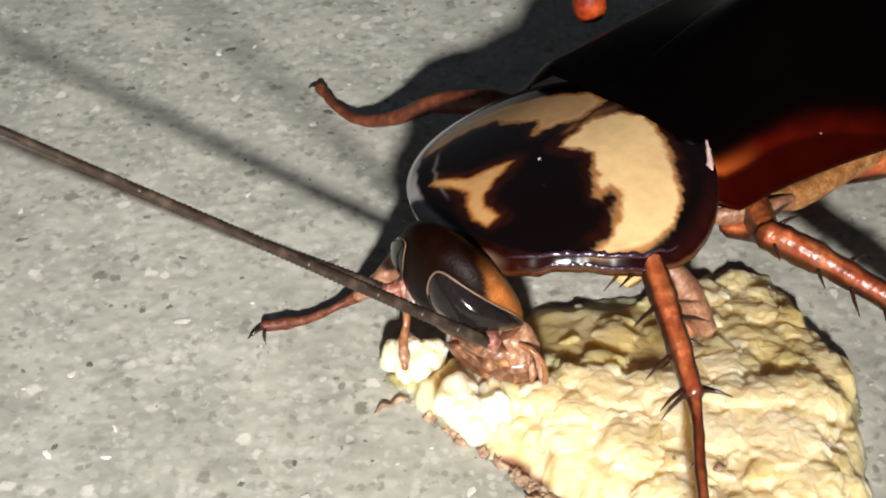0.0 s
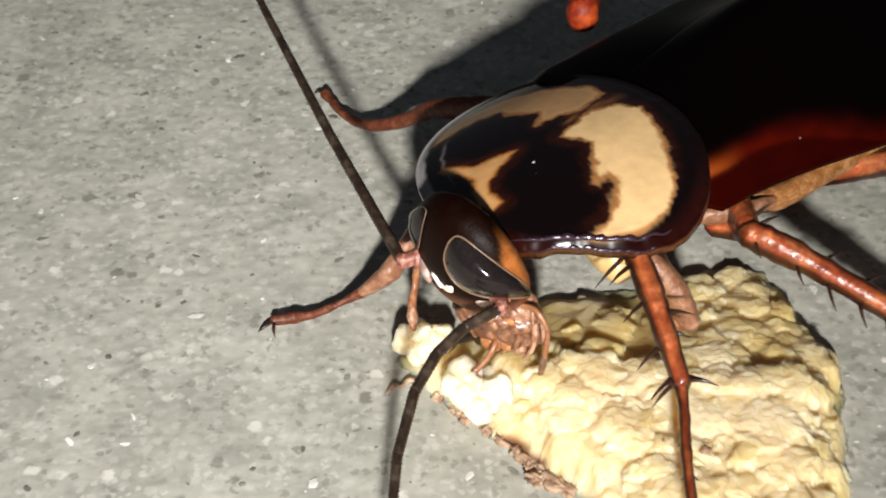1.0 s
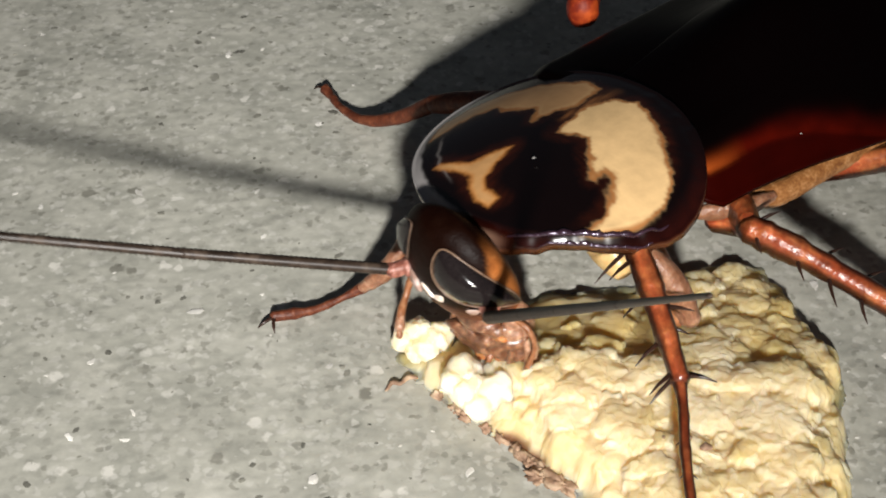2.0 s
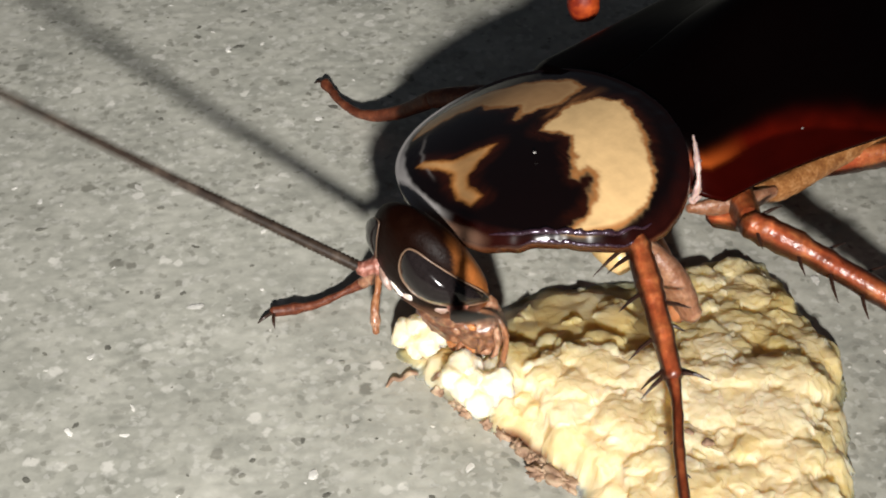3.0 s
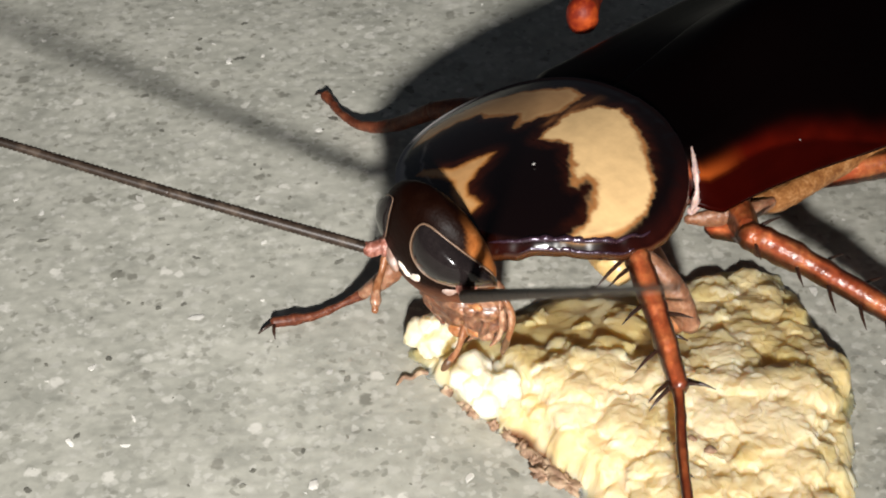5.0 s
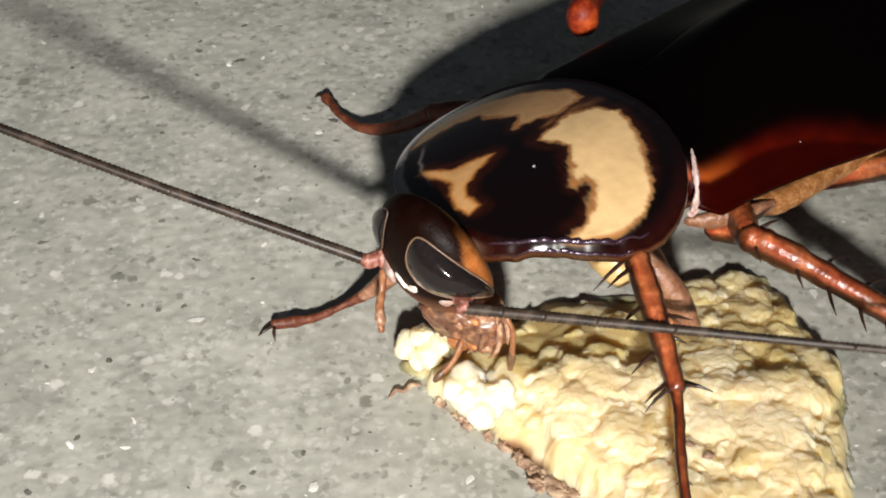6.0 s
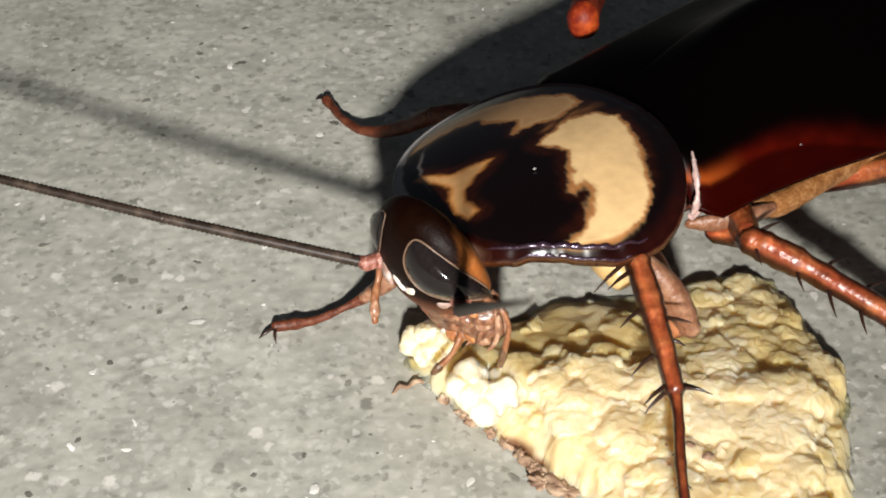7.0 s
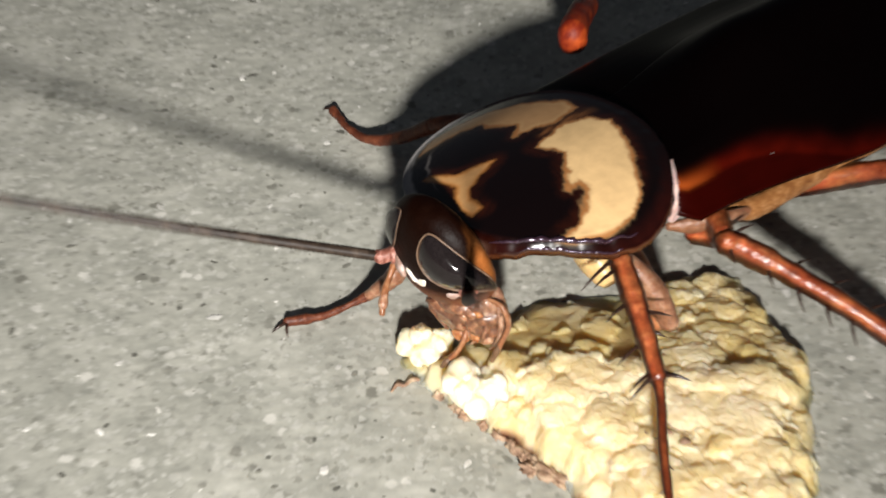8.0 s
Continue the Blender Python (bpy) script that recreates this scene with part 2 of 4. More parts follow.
def spread(near, step, far):
    """Even steps across the near part, then growing ones out to far."""
    xs = [i * step for i in range(int(-near / step), int(near / step) + 1)]
    grow, x = [], near
    while x < far:
        x = x * 1.5 + 1
        grow.append(min(x, far))
    return [-g for g in grow[::-1]] + xs + grow


def ground_height(x, y):
    if max(abs(x), abs(y)) > 24:
        return 0.0
    p = Vector((x, y, 0))
    return 0.05 * noise.noise(p * 0.3) + 0.012 * noise.noise(p * 1.9) + 0.03 * noise.noise(p * 5.5)


def build_ground():
    xs, ys = spread(17, 0.13, 2500), spread(17, 0.13, 2500)
    verts = [(x, y, ground_height(x, y)) for y in ys for x in xs]
    n = len(xs)
    faces = [(j * n + i, j * n + i + 1, (j + 1) * n + i + 1, (j + 1) * n + i) for j in range(len(ys) - 1) for i in range(n - 1)]
    tagged(part("ground", verts, faces, CONCRETE), "rough grey concrete floor with pale and dark specks", "floor", kind="structure")


def build_grains(name, material, count, low, high, flat, label, seed):
    rnd = random.Random(seed)
    verts, faces = [], []
    for _ in range(count):
        x, y = rnd.uniform(-17, 17), -13 + 29 * rnd.random() ** 1.5
        r = low + (high - low) * rnd.random() ** 2.5
        z, o, turn, long = ground_height(x, y), len(verts), rnd.uniform(0, 6.28), rnd.uniform(1.0, 2.2)
        for i, a in enumerate((0.5, 1.15, 1.9, 2.7)):
            for j in range(6):
                b = j * math.pi / 3 + rnd.uniform(-0.25, 0.25)
                k = rnd.uniform(0.6, 1.3)
                px, py = k * r * long * math.sin(a) * math.cos(b), k * r * math.sin(a) * math.sin(b)
                verts.append((x + px * math.cos(turn) - py * math.sin(turn), y + px * math.sin(turn) + py * math.cos(turn),
                              z + r * flat * math.cos(a) * rnd.uniform(0.8, 1.2)))
        for i in range(3):
            for j in range(6):
                k = (j + 1) % 6
                faces.append((o + i * 6 + j, o + i * 6 + k, o + i * 6 + 6 + k, o + i * 6 + 6 + j))
        faces += [tuple(range(o, o + 6)), tuple(range(o + 18, o + 24))]
    tagged(part(name, verts, faces, material, smooth=False), label, "sand grains", kind="stuff")


build_ground()
build_grains("pale_sand", PALE_GRAIN, 240, 0.03, 0.13, 0.12, "pale glinting sand grains set in the concrete", 3)
build_grains("dark_sand", DARK_GRAIN, 560, 0.03, 0.11, 0.08, "dark grit and pits in the concrete", 5)

# ---- bread ----
BREAD_EDGE = [(-1.3, -5.2), (-0.9, -6.0), (-0.3, -6.6), (0.9, -7.5), (2.15, -8.5), (3.0, -9.4), (4.7, -12), (9.4, -12.5), (9.55, -9),
              (9.95, -5.3), (9.2, -3.2), (8.3, -1.3), (7.7, -0.9), (6.9, -1.3), (6.0, -1.7), (5.2, -2.0), (2.2, -2.6), (0.3, -4.1), (-0.8, -4.8)]
RIDGE_X, RIDGE_Y = (-1, 1.8, 2.8, 3.6, 4.6, 5.9, 6.75, 7.5, 8.4, 9.5), (-5.6, -6.46, -6.1, -5.8, -6.35, -6.5, -6.35, -7.2, -6.6, -7.2)


BURNT = ((5.66, -8.86, 0.07), (6.05, -9.14, 0.10), (5.1, -8.9, 0.04))


def steps_between(a, b, x):
    u = np.clip((x - a) / (b - a), 0, 1)
    return u * u * (3 - 2 * u)


def depth_inside(poly, x, y):
    """Signed distances of many points to a closed outline, positive inside."""
    best, hit = np.full(x.shape, 1e9), np.zeros(x.shape, bool)
    for (ax, ay), (bx, by) in zip(poly, poly[1:] + poly[:1]):
        ex, ey, px, py = bx - ax, by - ay, x - ax, y - ay
        u = np.clip((px * ex + py * ey) / (ex * ex + ey * ey), 0, 1)
        best = np.minimum(best, np.hypot(px - u * ex, py - u * ey))
        if ay != by:
            hit ^= ((ay > y) != (by > y)) & (x < ax + (y - ay) / (by - ay) * ex)
    return np.where(hit, best, -best)


def loaf(x, y):
    """The torn loaf without its crumbs: a thick front, a step down to a smooth shelf, a rough far corner."""
    d = depth_inside(BREAD_EDGE, x, y)
    back = y - np.interp(x, RIDGE_X, RIDGE_Y)
    corner = steps_between(5.0, 6.6, x)
    top = 1.45 - 0.05 * np.maximum(0, -back) - (0.24 - 0.08 * corner) * steps_between(-0.1, 0.3, back) - (0.26 - 0.07 * corner) * np.maximum(0, back - 0.3)
    top = top * (0.52 + 0.48 * steps_between(-0.6, 3.0, x))
    return d, back, corner, np.maximum(0.12, top) * np.sqrt(steps_between(-0.05, 1.5 - 0.6 * steps_between(-6, -4, y), d))


def wobble(points, k, size):
    return np.array([noise.noise_vector(Vector(p) * k) for p in points]) * size


def build_bread():
    step, x0, y0 = 0.034, -2.2, -12.3
    nx, ny = 366, 326
    gx, gy = (g.ravel() for g in np.meshgrid(x0 + step * np.arange(nx), y0 + step * np.arange(ny)))
    flat = np.column_stack([gx, gy, np.zeros(len(gx))])
    broad = wobble(flat, 1.4, 0.22)
    stir = broad + wobble(flat + 9, 4.0, 0.10) + wobble(flat + 5, 9.0, 0.05)
    wx, wy = gx + stir[:, 0], gy + stir[:, 1]
    d, back, corner, base = loaf(gx + broad[:, 0], gy + broad[:, 1])
    still = steps_between(0.1, 0.5, back) * (1 - 0.7 * corner)
    high, own = base - 0.12, np.full(len(gx), 0.5)
    high2, own2 = high.reshape(ny, nx), own.reshape(ny, nx)
    wx2, wy2 = wx.reshape(ny, nx), wy.reshape(ny, nx)
    rnd = random.Random(12)
    # crumbs of three sizes, heaped on the loaf
    for count, low, most, rise in ((230, 0.45, 1.0, 0.10), (460, 0.22, 0.42, 0.045), (400, 0.1, 0.18, 0.015)):
        for _ in range(count):
            cx, cy = rnd.uniform(-1.6, 10.2), rnd.uniform(-12.2, -1.8)
            one = [v[0] for v in loaf(np.array([cx]), np.array([cy]))]
            r, lift, tint = rnd.uniform(low, most), rnd.uniform(-0.75, 1.0), rnd.random()
            lean, long = rnd.uniform(0, 3.14), rnd.uniform(1.0, 1.7)
            if one[0] < 0.3 * r:
                continue
            calm = steps_between(0.1, 0.5, one[1]) * (1 - 0.75 * one[2])
            if rnd.random() < 0.93 * calm:
                continue
            top = one[3] + rise * lift * (1 - 0.6 * calm)
            i0, i1 = max(0, int((cx - r - 0.25 - x0) / step)), min(nx, int((cx + r + 0.25 - x0) / step) + 1)
            j0, j1 = max(0, int((cy - r - 0.25 - y0) / step)), min(ny, int((cy + r + 0.25 - y0) / step) + 1)
            px, py = wx2[j0:j1, i0:i1] - cx, wy2[j0:j1, i0:i1] - cy
            along, across = px * math.cos(lean) + py * math.sin(lean), py * math.cos(lean) - px * math.sin(lean)
            q = ((along / r) ** 2 + (across * long / r) ** 2) ** 1.5
            cap = np.where(q < 1, top - (1 - np.sqrt(np.maximum(1 - q, 0))) * (0.08 + 0.34 * r), -9)
            more = cap > high2[j0:j1, i0:i1]
            high2[j0:j1, i0:i1][more] = cap[more]
            own2[j0:j1, i0:i1][more] = tint
    high, own = base + 0.92 * (high2.ravel() - base), own2.ravel()
    solid = np.column_stack([gx, gy, high * 1.2])
    high = high + (wobble(solid, 6.0, 0.04)[:, 0] + wobble(solid, 14.0, 0.018)[:, 0]) * (1 - 0.7 * still)
    side = wobble(solid, 2.4, 0.11) + wobble(solid, 6.0, 0.03)
    keep = d > 0.0
    at = np.full(len(gx), -1)
    at[keep] = np.arange(keep.sum())
    at = at.reshape(ny, nx)
    quads = np.stack([at[:-1, :-1], at[:-1, 1:], at[1:, 1:], at[1:, :-1]], -1).reshape(-1, 4)
    top = [tuple(f) for f in quads[(quads >= 0).all(1)].tolist()]
    z = np.maximum(0.05, high) * np.sqrt(steps_between(-0.02, 0.5, d))
    verts = np.column_stack([gx + side[:, 0], gy + side[:, 1], z + 0.02])[keep]
    o, edges = len(verts), {}
    for f in top:
        for p, q in zip(f, f[1:] + f[:1]):
            edges[p, q] = 1
    faces = top + [(q, p, o + p, o + q) for p, q in edges if (q, p) not in edges] + [tuple(o + k for k in f[::-1]) for f in top]
    # the crumb of the shelf is yellower and darker; each crumb has its own tint; the underside edge is browned
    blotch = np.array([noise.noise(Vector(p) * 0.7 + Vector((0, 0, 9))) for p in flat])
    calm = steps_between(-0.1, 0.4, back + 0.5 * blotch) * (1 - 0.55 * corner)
    yellowed = np.clip(0.20 + 0.70 * calm + 0.5 * blotch + 0.75 * (own - 0.5) + 0.35 * steps_between(5.5, 9.5, gx), 0, 1)[:, None]
    brown = (steps_between(0.42, 0.12, z) * steps_between(0.35, 0.05, d) * steps_between(-6.3, -6.9, gy) * steps_between(4.5, 3.0, gx) * steps_between(-0.25, 0.1, blotch))[:, None]
    colour = (1 - yellowed) * np.array([(1.0, 1.0, 1.0)]) + yellowed * np.array([(0.78, 0.69, 0.45)])
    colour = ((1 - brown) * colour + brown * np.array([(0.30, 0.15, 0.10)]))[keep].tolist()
    bread = tagged(new("bread_piece"), "torn pale yellow crumbly piece of bread on concrete", "bread")
    under = np.column_stack([verts[:, :2], np.zeros(o)])
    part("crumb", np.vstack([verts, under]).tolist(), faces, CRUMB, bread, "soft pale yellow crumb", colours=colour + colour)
    for k, (x, y, r, w) in enumerate(((-0.2, -6.55, 0.10, 40), (0.2, -6.95, 0.14, 40), (0.45, -7.2, 0.10, 10), (0.95, -7.55, 0.11, 35), (1.3, -7.85, 0.12, 50),
                                   (1.75, -8.2, 0.13, 45), (2.05, -8.6, 0.2, 60), (2.4, -8.85, 0.24, 40), (2.3, -9.1, 0.2, 20), (2.8, -9.3, 0.2, 45))):
        q, turn = Vector((x, y, 0.08)), Matrix.Rotation(radians(-w), 3, "Z")
        v, f = blob(r * 1.5, r * 0.9, 0.11, 24, 34, lambda p: q + turn @ p * (1 + 1.1 * noise.noise((p + q) * 5) + 0.8 * noise.noise((p + q) * 12) + 0.5 * noise.noise((p + q) * 25)))
        part("crust_flake", v, f, CRUST, bread, "browned crust flake" if k == 0 else "")
    for k, (x, y, up, r, long, turn) in enumerate(((-0.72, -5.0, 0.42, 0.55, 1.0, -25), (0.75, -6.85, 0.62, 0.62, 1.15, -38))):
        v, f = crumb_clump(Vector((x, y, up)), r, long, turn, k)
        part("crumb_clump", v, f, CRUMB, bread, "loose whitish clump" if k == 0 else "", colours=[(1.08, 1.1, 1.17)] * len(v))
    for x, y, r in BURNT:
        i, j = int((x - x0) / step), int((y - y0) / step)
        v, f = blob(r * 1.6, r, r * 0.7, 8, 12, lambda p: p * (1 + 0.6 * noise.noise(p * 9 + Vector((x, y, 0)))))
        part("burnt_speck", v, f, CRUST, bread, m=mm(x, y, z[j * nx + i] + 0.05, 0, 0, x * 90))
    v, f = tube([(-1.55, -6.35, 0.06), (-1.4, -6.1, 0.1), (-1.2, -6.15, 0.12), (-1.02, -5.9, 0.1), (-0.8, -5.95, 0.15)], [0.03, 0.06, 0.05, 0.07, 0.04], 8, 1, 0.15, 4)
    part("crust_thread", v, f, CRUST, bread, "dark frayed crust thread")
    return bread


def crumb_clump(place, r, long, turn, seed):
    """A heap of round crumbs grown together."""
    rnd = random.Random(seed)
    balls = []
    for i in range(26):
        p = Vector((rnd.uniform(-1, 1) * long, rnd.uniform(-0.65, 0.65), rnd.uniform(-0.5, 0.6))) * r
        balls.append((p, r * rnd.uniform(0.3, 0.62)))
    spin = Matrix.Rotation(radians(turn), 3, "Z")

    def skin(p):
        n = p.normalized()
        far = r * 0.4
        for c, q in balls:
            along = n.dot(c)
            miss = q * q - (c.length_squared - along * along)
            if miss > 0:
                far = max(far, along + math.sqrt(miss))
        w = n * far
        w += noise.noise_vector((w + place) * 3) * 0.09 + noise.noise_vector((w + place) * 8) * 0.045 + noise.noise_vector((w + place) * 18) * 0.015
        return place + spin @ w

    return blob(1, 1, 1, 56, 84, skin)


bread = build_bread()

# ---- cockroach ----
roach = tagged(new("cockroach"), "dark glossy brown cockroach with a cream-marked shield, eating bread", "cockroach")
roach.matrix_basis = mm(2.38, -2.03, 0, 0, 0, 220)

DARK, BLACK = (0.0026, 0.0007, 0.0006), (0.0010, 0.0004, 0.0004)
BUFF, GOLD = (0.66, 0.44, 0.21), (0.56, 0.22, 0.05)


def shield_point(u, a):
    """The neck shield: u runs from its middle to its rim, a round it from the front."""
    c, s = math.cos(a), math.sin(a)
    u *= 1 - 0.06 * math.exp(-((a - radians(42)) / radians(22)) ** 2)
    x = (3.38 if c > 0 else 3.09) * c * abs(c) ** 0.06 * u - 0.25 * u * s * s
    y = 3.91 * math.copysign(abs(s) ** 0.88, s) * u
    z = (-1.09 if y > 0 else -0.93) * (abs(y) / 3.91) ** 2.2 - (0.54 * (x / 3.38) ** 2 if x > 0 else 0.25 * (x / 3.09) ** 2)
    z += 0.05 * smooth_step(0.975, 1.0, u) - 0.40 * smooth_step(0.89, 0.985, u) * smooth_step(-0.9, 0.3, c) * smooth_step(-0.55, 0.2, s)
    bead = math.exp(-((u - 0.955) / 0.034) ** 2) * smooth_step(-0.3, 0.35, c) * smooth_step(-0.2, 0.4, s)
    z += 0.13 * bead * (1 + 0.9 * noise.noise(Vector((x * 2.2, y * 2.2, 2))))
    z += 0.05 * noise.noise(Vector((x * 3.1, y * 3.1, 6))) * smooth_step(0.84, 0.93, u) * smooth_step(-0.2, 0.4, s)
    return Vector((x, y, z))


# pale markings of the shield, in its own plane
NEAR_PATCH = [(-0.14, 0.05), (-1.45, -0.12), (-2.11, 0.26), (-2.35, 0.7), (-2.0, 1.56), (-1.58, 2.28), (-0.87, 3.04), (-0.26, 3.41), (0.72, 3.55),
              (1.5, 3.29), (2.0, 2.7), (1.36, 2.84), (0.76, 2.67), (0.23, 2.23), (0.11, 1.86), (0.5, 1.85), (0.0, 1.28), (-0.46, 0.85), (-0.34, 0.51)]
FAR_PATCH = [(-2.45, -1.0), (-2.3, -0.5), (-1.31, -0.36), (-0.83, -0.64), (-0.2, -0.85), (-0.7, -1.26), (-0.27, -2.02), (-0.45, -2.4), (0.2, -2.8),
             (1.3, -3.2), (0.7, -3.6), (-0.26, -3.45), (-0.87, -3.1), (-1.6, -2.4), (-2.1, -1.7)]
FORK = [(2.31, -1.98), (2.05, -1.96), (1.78, -1.09), (1.21, -0.84), (0.77, -0.50), (1.18, -0.42), (1.68, -0.35), (2.0, -0.28), (2.27, 0.0), (2.30, 0.53),
        (2.72, 0.45), (2.74, 0.0), (2.49, -0.51), (2.19, -0.75)]


def shield_colour(x, y):
    w = 0.10 * noise.noise(Vector((x * 3, y * 3, 0))) + 0.05 * noise.noise(Vector((x * 9, y * 9, 3)))
    rays = noise.noise(Vector((math.atan2(y, x) * 16, math.hypot(x, y) * 1.2, 1)))
    near, far, fork = inside(NEAR_PATCH, x, y) + w, inside(FAR_PATCH, x, y) + w, inside(FORK, x, y) + 0.6 * w
    r = math.hypot(x / 3.3, y / 3.91)
    inner = smooth_step(0.80, 0.62, r) * smooth_step(0.6, 2.4, y)
    fuzz = 0.05 + 0.13 * inner
    pale = max(smooth_step(-0.06 - fuzz, 0.06 + fuzz, near + 0.10 * rays * inner), 0.8 * smooth_step(-0.10, 0.14, far))
    gold = smooth_step(-0.05, 0.12, fork)
    pale *= 1 - smooth_step(0.87, 0.93, r) * smooth_step(1.0, 2.0, y)
    c = Vector(DARK).lerp(Vector((0.016, 0.002, 0.001)), 0.9 * smooth_step(0.90, 0.98, r) * smooth_step(-2.6, -1.0, x) * smooth_step(0.0, 1.0, y))
    # brown glow round the markings, and the streak that joins the two pale fields
    halo = max(smooth_step(-0.5, 0.0, near), smooth_step(-0.4, 0.0, fork), 0.7 * smooth_step(-0.4, 0.0, far))
    c = c.lerp(Vector((0.040, 0.007, 0.002)), halo * smooth_step(0.9, 0.75, r) * (0.55 + 0.45 * rays))
    bridge = math.exp(-((y + 0.32 + 0.10 * x) / 0.16) ** 2) * smooth_step(-0.4, -1.0, x) * smooth_step(-2.7, -2.2, x)
    c = c.lerp(Vector((0.30, 0.12, 0.04)), 0.7 * bridge * (0.6 + 0.8 * noise.noise(Vector((x * 2, y * 8, 4)))))
    # grey sheen along the front rim, put into the colour
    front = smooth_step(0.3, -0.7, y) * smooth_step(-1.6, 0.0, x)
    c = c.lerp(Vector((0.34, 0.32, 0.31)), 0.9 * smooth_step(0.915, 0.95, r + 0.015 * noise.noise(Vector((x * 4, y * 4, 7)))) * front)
    scratch = math.exp(-((r - 0.80 - 0.02 * noise.noise(Vector((x * 3, y * 3, 8)))) / 0.012) ** 2) * smooth_step(-0.9, -1.6, y) * smooth_step(-3.1, -2.6, y) * smooth_step(0.2, 0.9, x)
    c = c.lerp(Vector((0.20, 0.18, 0.17)), 0.6 * scratch)
    c = c.lerp(Vector((0.16, 0.09, 0.06)), 0.8 * smooth_step(0.955, 0.985, r) * smooth_step(1.2, 2.2, x) * smooth_step(-1.6, -0.6, y) * smooth_step(1.5, 0.7, y))
    stain = 0.82 + 0.30 * noise.noise(Vector((x * 1.1, y * 1.1, 5))) + 0.22 * noise.noise(Vector((x * 4, y * 4, 5))) + 0.10 * noise.noise(Vector((x * 12, y * 12, 5)))
    buff = Vector(BUFF).lerp(Vector((0.40, 0.22, 0.10)), 0.55 * smooth_step(-0.02, 0.3, far))
    c = c.lerp(buff * (0.72 + 0.42 * stain), pale)
    c = c.lerp(Vector((0.30, 0.10, 0.02)), 0.75 * smooth_step(0.05, 0.4, pale) * (1 - smooth_step(0.45, 1.0, pale)))
    return c.lerp(Vector(GOLD).lerp(Vector(BUFF), 0.5 * smooth_step(0.0, 0.2, fork)) * (0.85 + 0.5 * (stain - 0.82)), gold)


def build_shield():
    nu, na = 125, 470
    verts, colours, faces = [], [], []
    for lift in (0, 1):
        for i in range(nu + 1):
            for j in range(na):
                p = shield_point(max(0.004, i / nu), 2 * math.pi * j / na)
                verts.append((p.x, p.y, p.z - lift * 0.2))
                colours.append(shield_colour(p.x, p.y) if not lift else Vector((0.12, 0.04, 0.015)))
    n = (nu + 1) * na
    for i in range(nu):
        for j in range(na):
            k = (j + 1) % na
            q = (i * na + j, i * na + k, (i + 1) * na + k, (i + 1) * na + j)
            faces += [q, tuple(n + a for a in q[::-1])]
    for j in range(na):
        k = (j + 1) % na
        faces.append((nu * na + j, nu * na + k, n + nu * na + k, n + nu * na + j))
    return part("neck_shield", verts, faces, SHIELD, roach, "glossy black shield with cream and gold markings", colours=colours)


shield = build_shield()


def build_rim_ridges():
    """Glossy uneven ridges along the shield's near edge."""
    for k, (u, low, high, thick, drop) in enumerate(((0.955, 18, 84, 0.075, 0.0), (0.995, 30, 74, 0.05, 0.02))):
        points, radii = [], []
        for i in range(71):
            a = radians(low + (high - low) * i / 70)
            p = shield_point(u, a)
            lump = noise.noise(Vector((i * 0.23, k * 5, 1))) + 0.6 * noise.noise(Vector((i * 0.7, k * 5, 2)))
            points.append(p + Vector((0, 0, 0.03 * lump - drop)))
            radii.append(max(0.012, thick * math.sin(math.pi * (i + 1) / 72) ** 0.5 * (1 + 0.5 * lump)))
        v, f = tube(points, radii, 10, 1, 0.06)
        part("rim_ridge", v, f, RIDGE, shield, "glinting violet-black edge ridge" if k == 0 else "")


build_rim_ridges()


def build_wing(side, lift):
    ns, nw = 90, 90
    grid, colours = [], []
    for i in range(ns + 1):
        s = i / ns
        x = -2.2 - 24.5 * s
        out = 3.85 + 0.65 * smooth_step(0.02, 0.32, s) - 0.5 * smooth_step(0.02, 0.0, s) - 2.6 * smooth_step(0.55, 1.02, s) ** 1.5
        inn = -0.5 - 0.3 * smooth_step(0, 0.3, s)
        row = []
        for j in range(nw + 1):
            w = j / nw
            y = inn + (out - inn) * w
            fall = 1.6 * (abs(y) / 4.7) ** 2.6 + 0.9 * smooth_step(0.70, 1.0, w)
            z = 5.1 + lift + (0.14 if side > 0 else -0.02) * y - fall - 1.5 * s * s + 0.003 * noise.noise(Vector((x * 0.4, y * 3, side)))
            z += 1.7 * math.exp(-((side * y - 1.0) / 1.9) ** 2) * smooth_step(0.02, 0.22, s)
            row.append(Vector((x, side * y, z)))
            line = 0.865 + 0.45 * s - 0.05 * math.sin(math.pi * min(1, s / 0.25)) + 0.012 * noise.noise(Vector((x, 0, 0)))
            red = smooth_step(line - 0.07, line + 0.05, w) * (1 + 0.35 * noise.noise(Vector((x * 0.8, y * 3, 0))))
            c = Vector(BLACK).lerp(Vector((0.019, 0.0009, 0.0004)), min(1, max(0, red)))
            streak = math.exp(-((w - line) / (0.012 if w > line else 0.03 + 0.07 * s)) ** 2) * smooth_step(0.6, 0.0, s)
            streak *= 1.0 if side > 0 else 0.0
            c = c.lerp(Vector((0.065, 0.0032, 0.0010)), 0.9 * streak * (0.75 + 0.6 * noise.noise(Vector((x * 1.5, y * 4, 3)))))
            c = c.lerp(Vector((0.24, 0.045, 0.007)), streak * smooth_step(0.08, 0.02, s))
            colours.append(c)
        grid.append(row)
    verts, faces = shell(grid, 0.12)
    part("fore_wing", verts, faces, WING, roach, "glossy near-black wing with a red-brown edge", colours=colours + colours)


build_wing(1, 0.10)
build_wing(-1, 0.0)


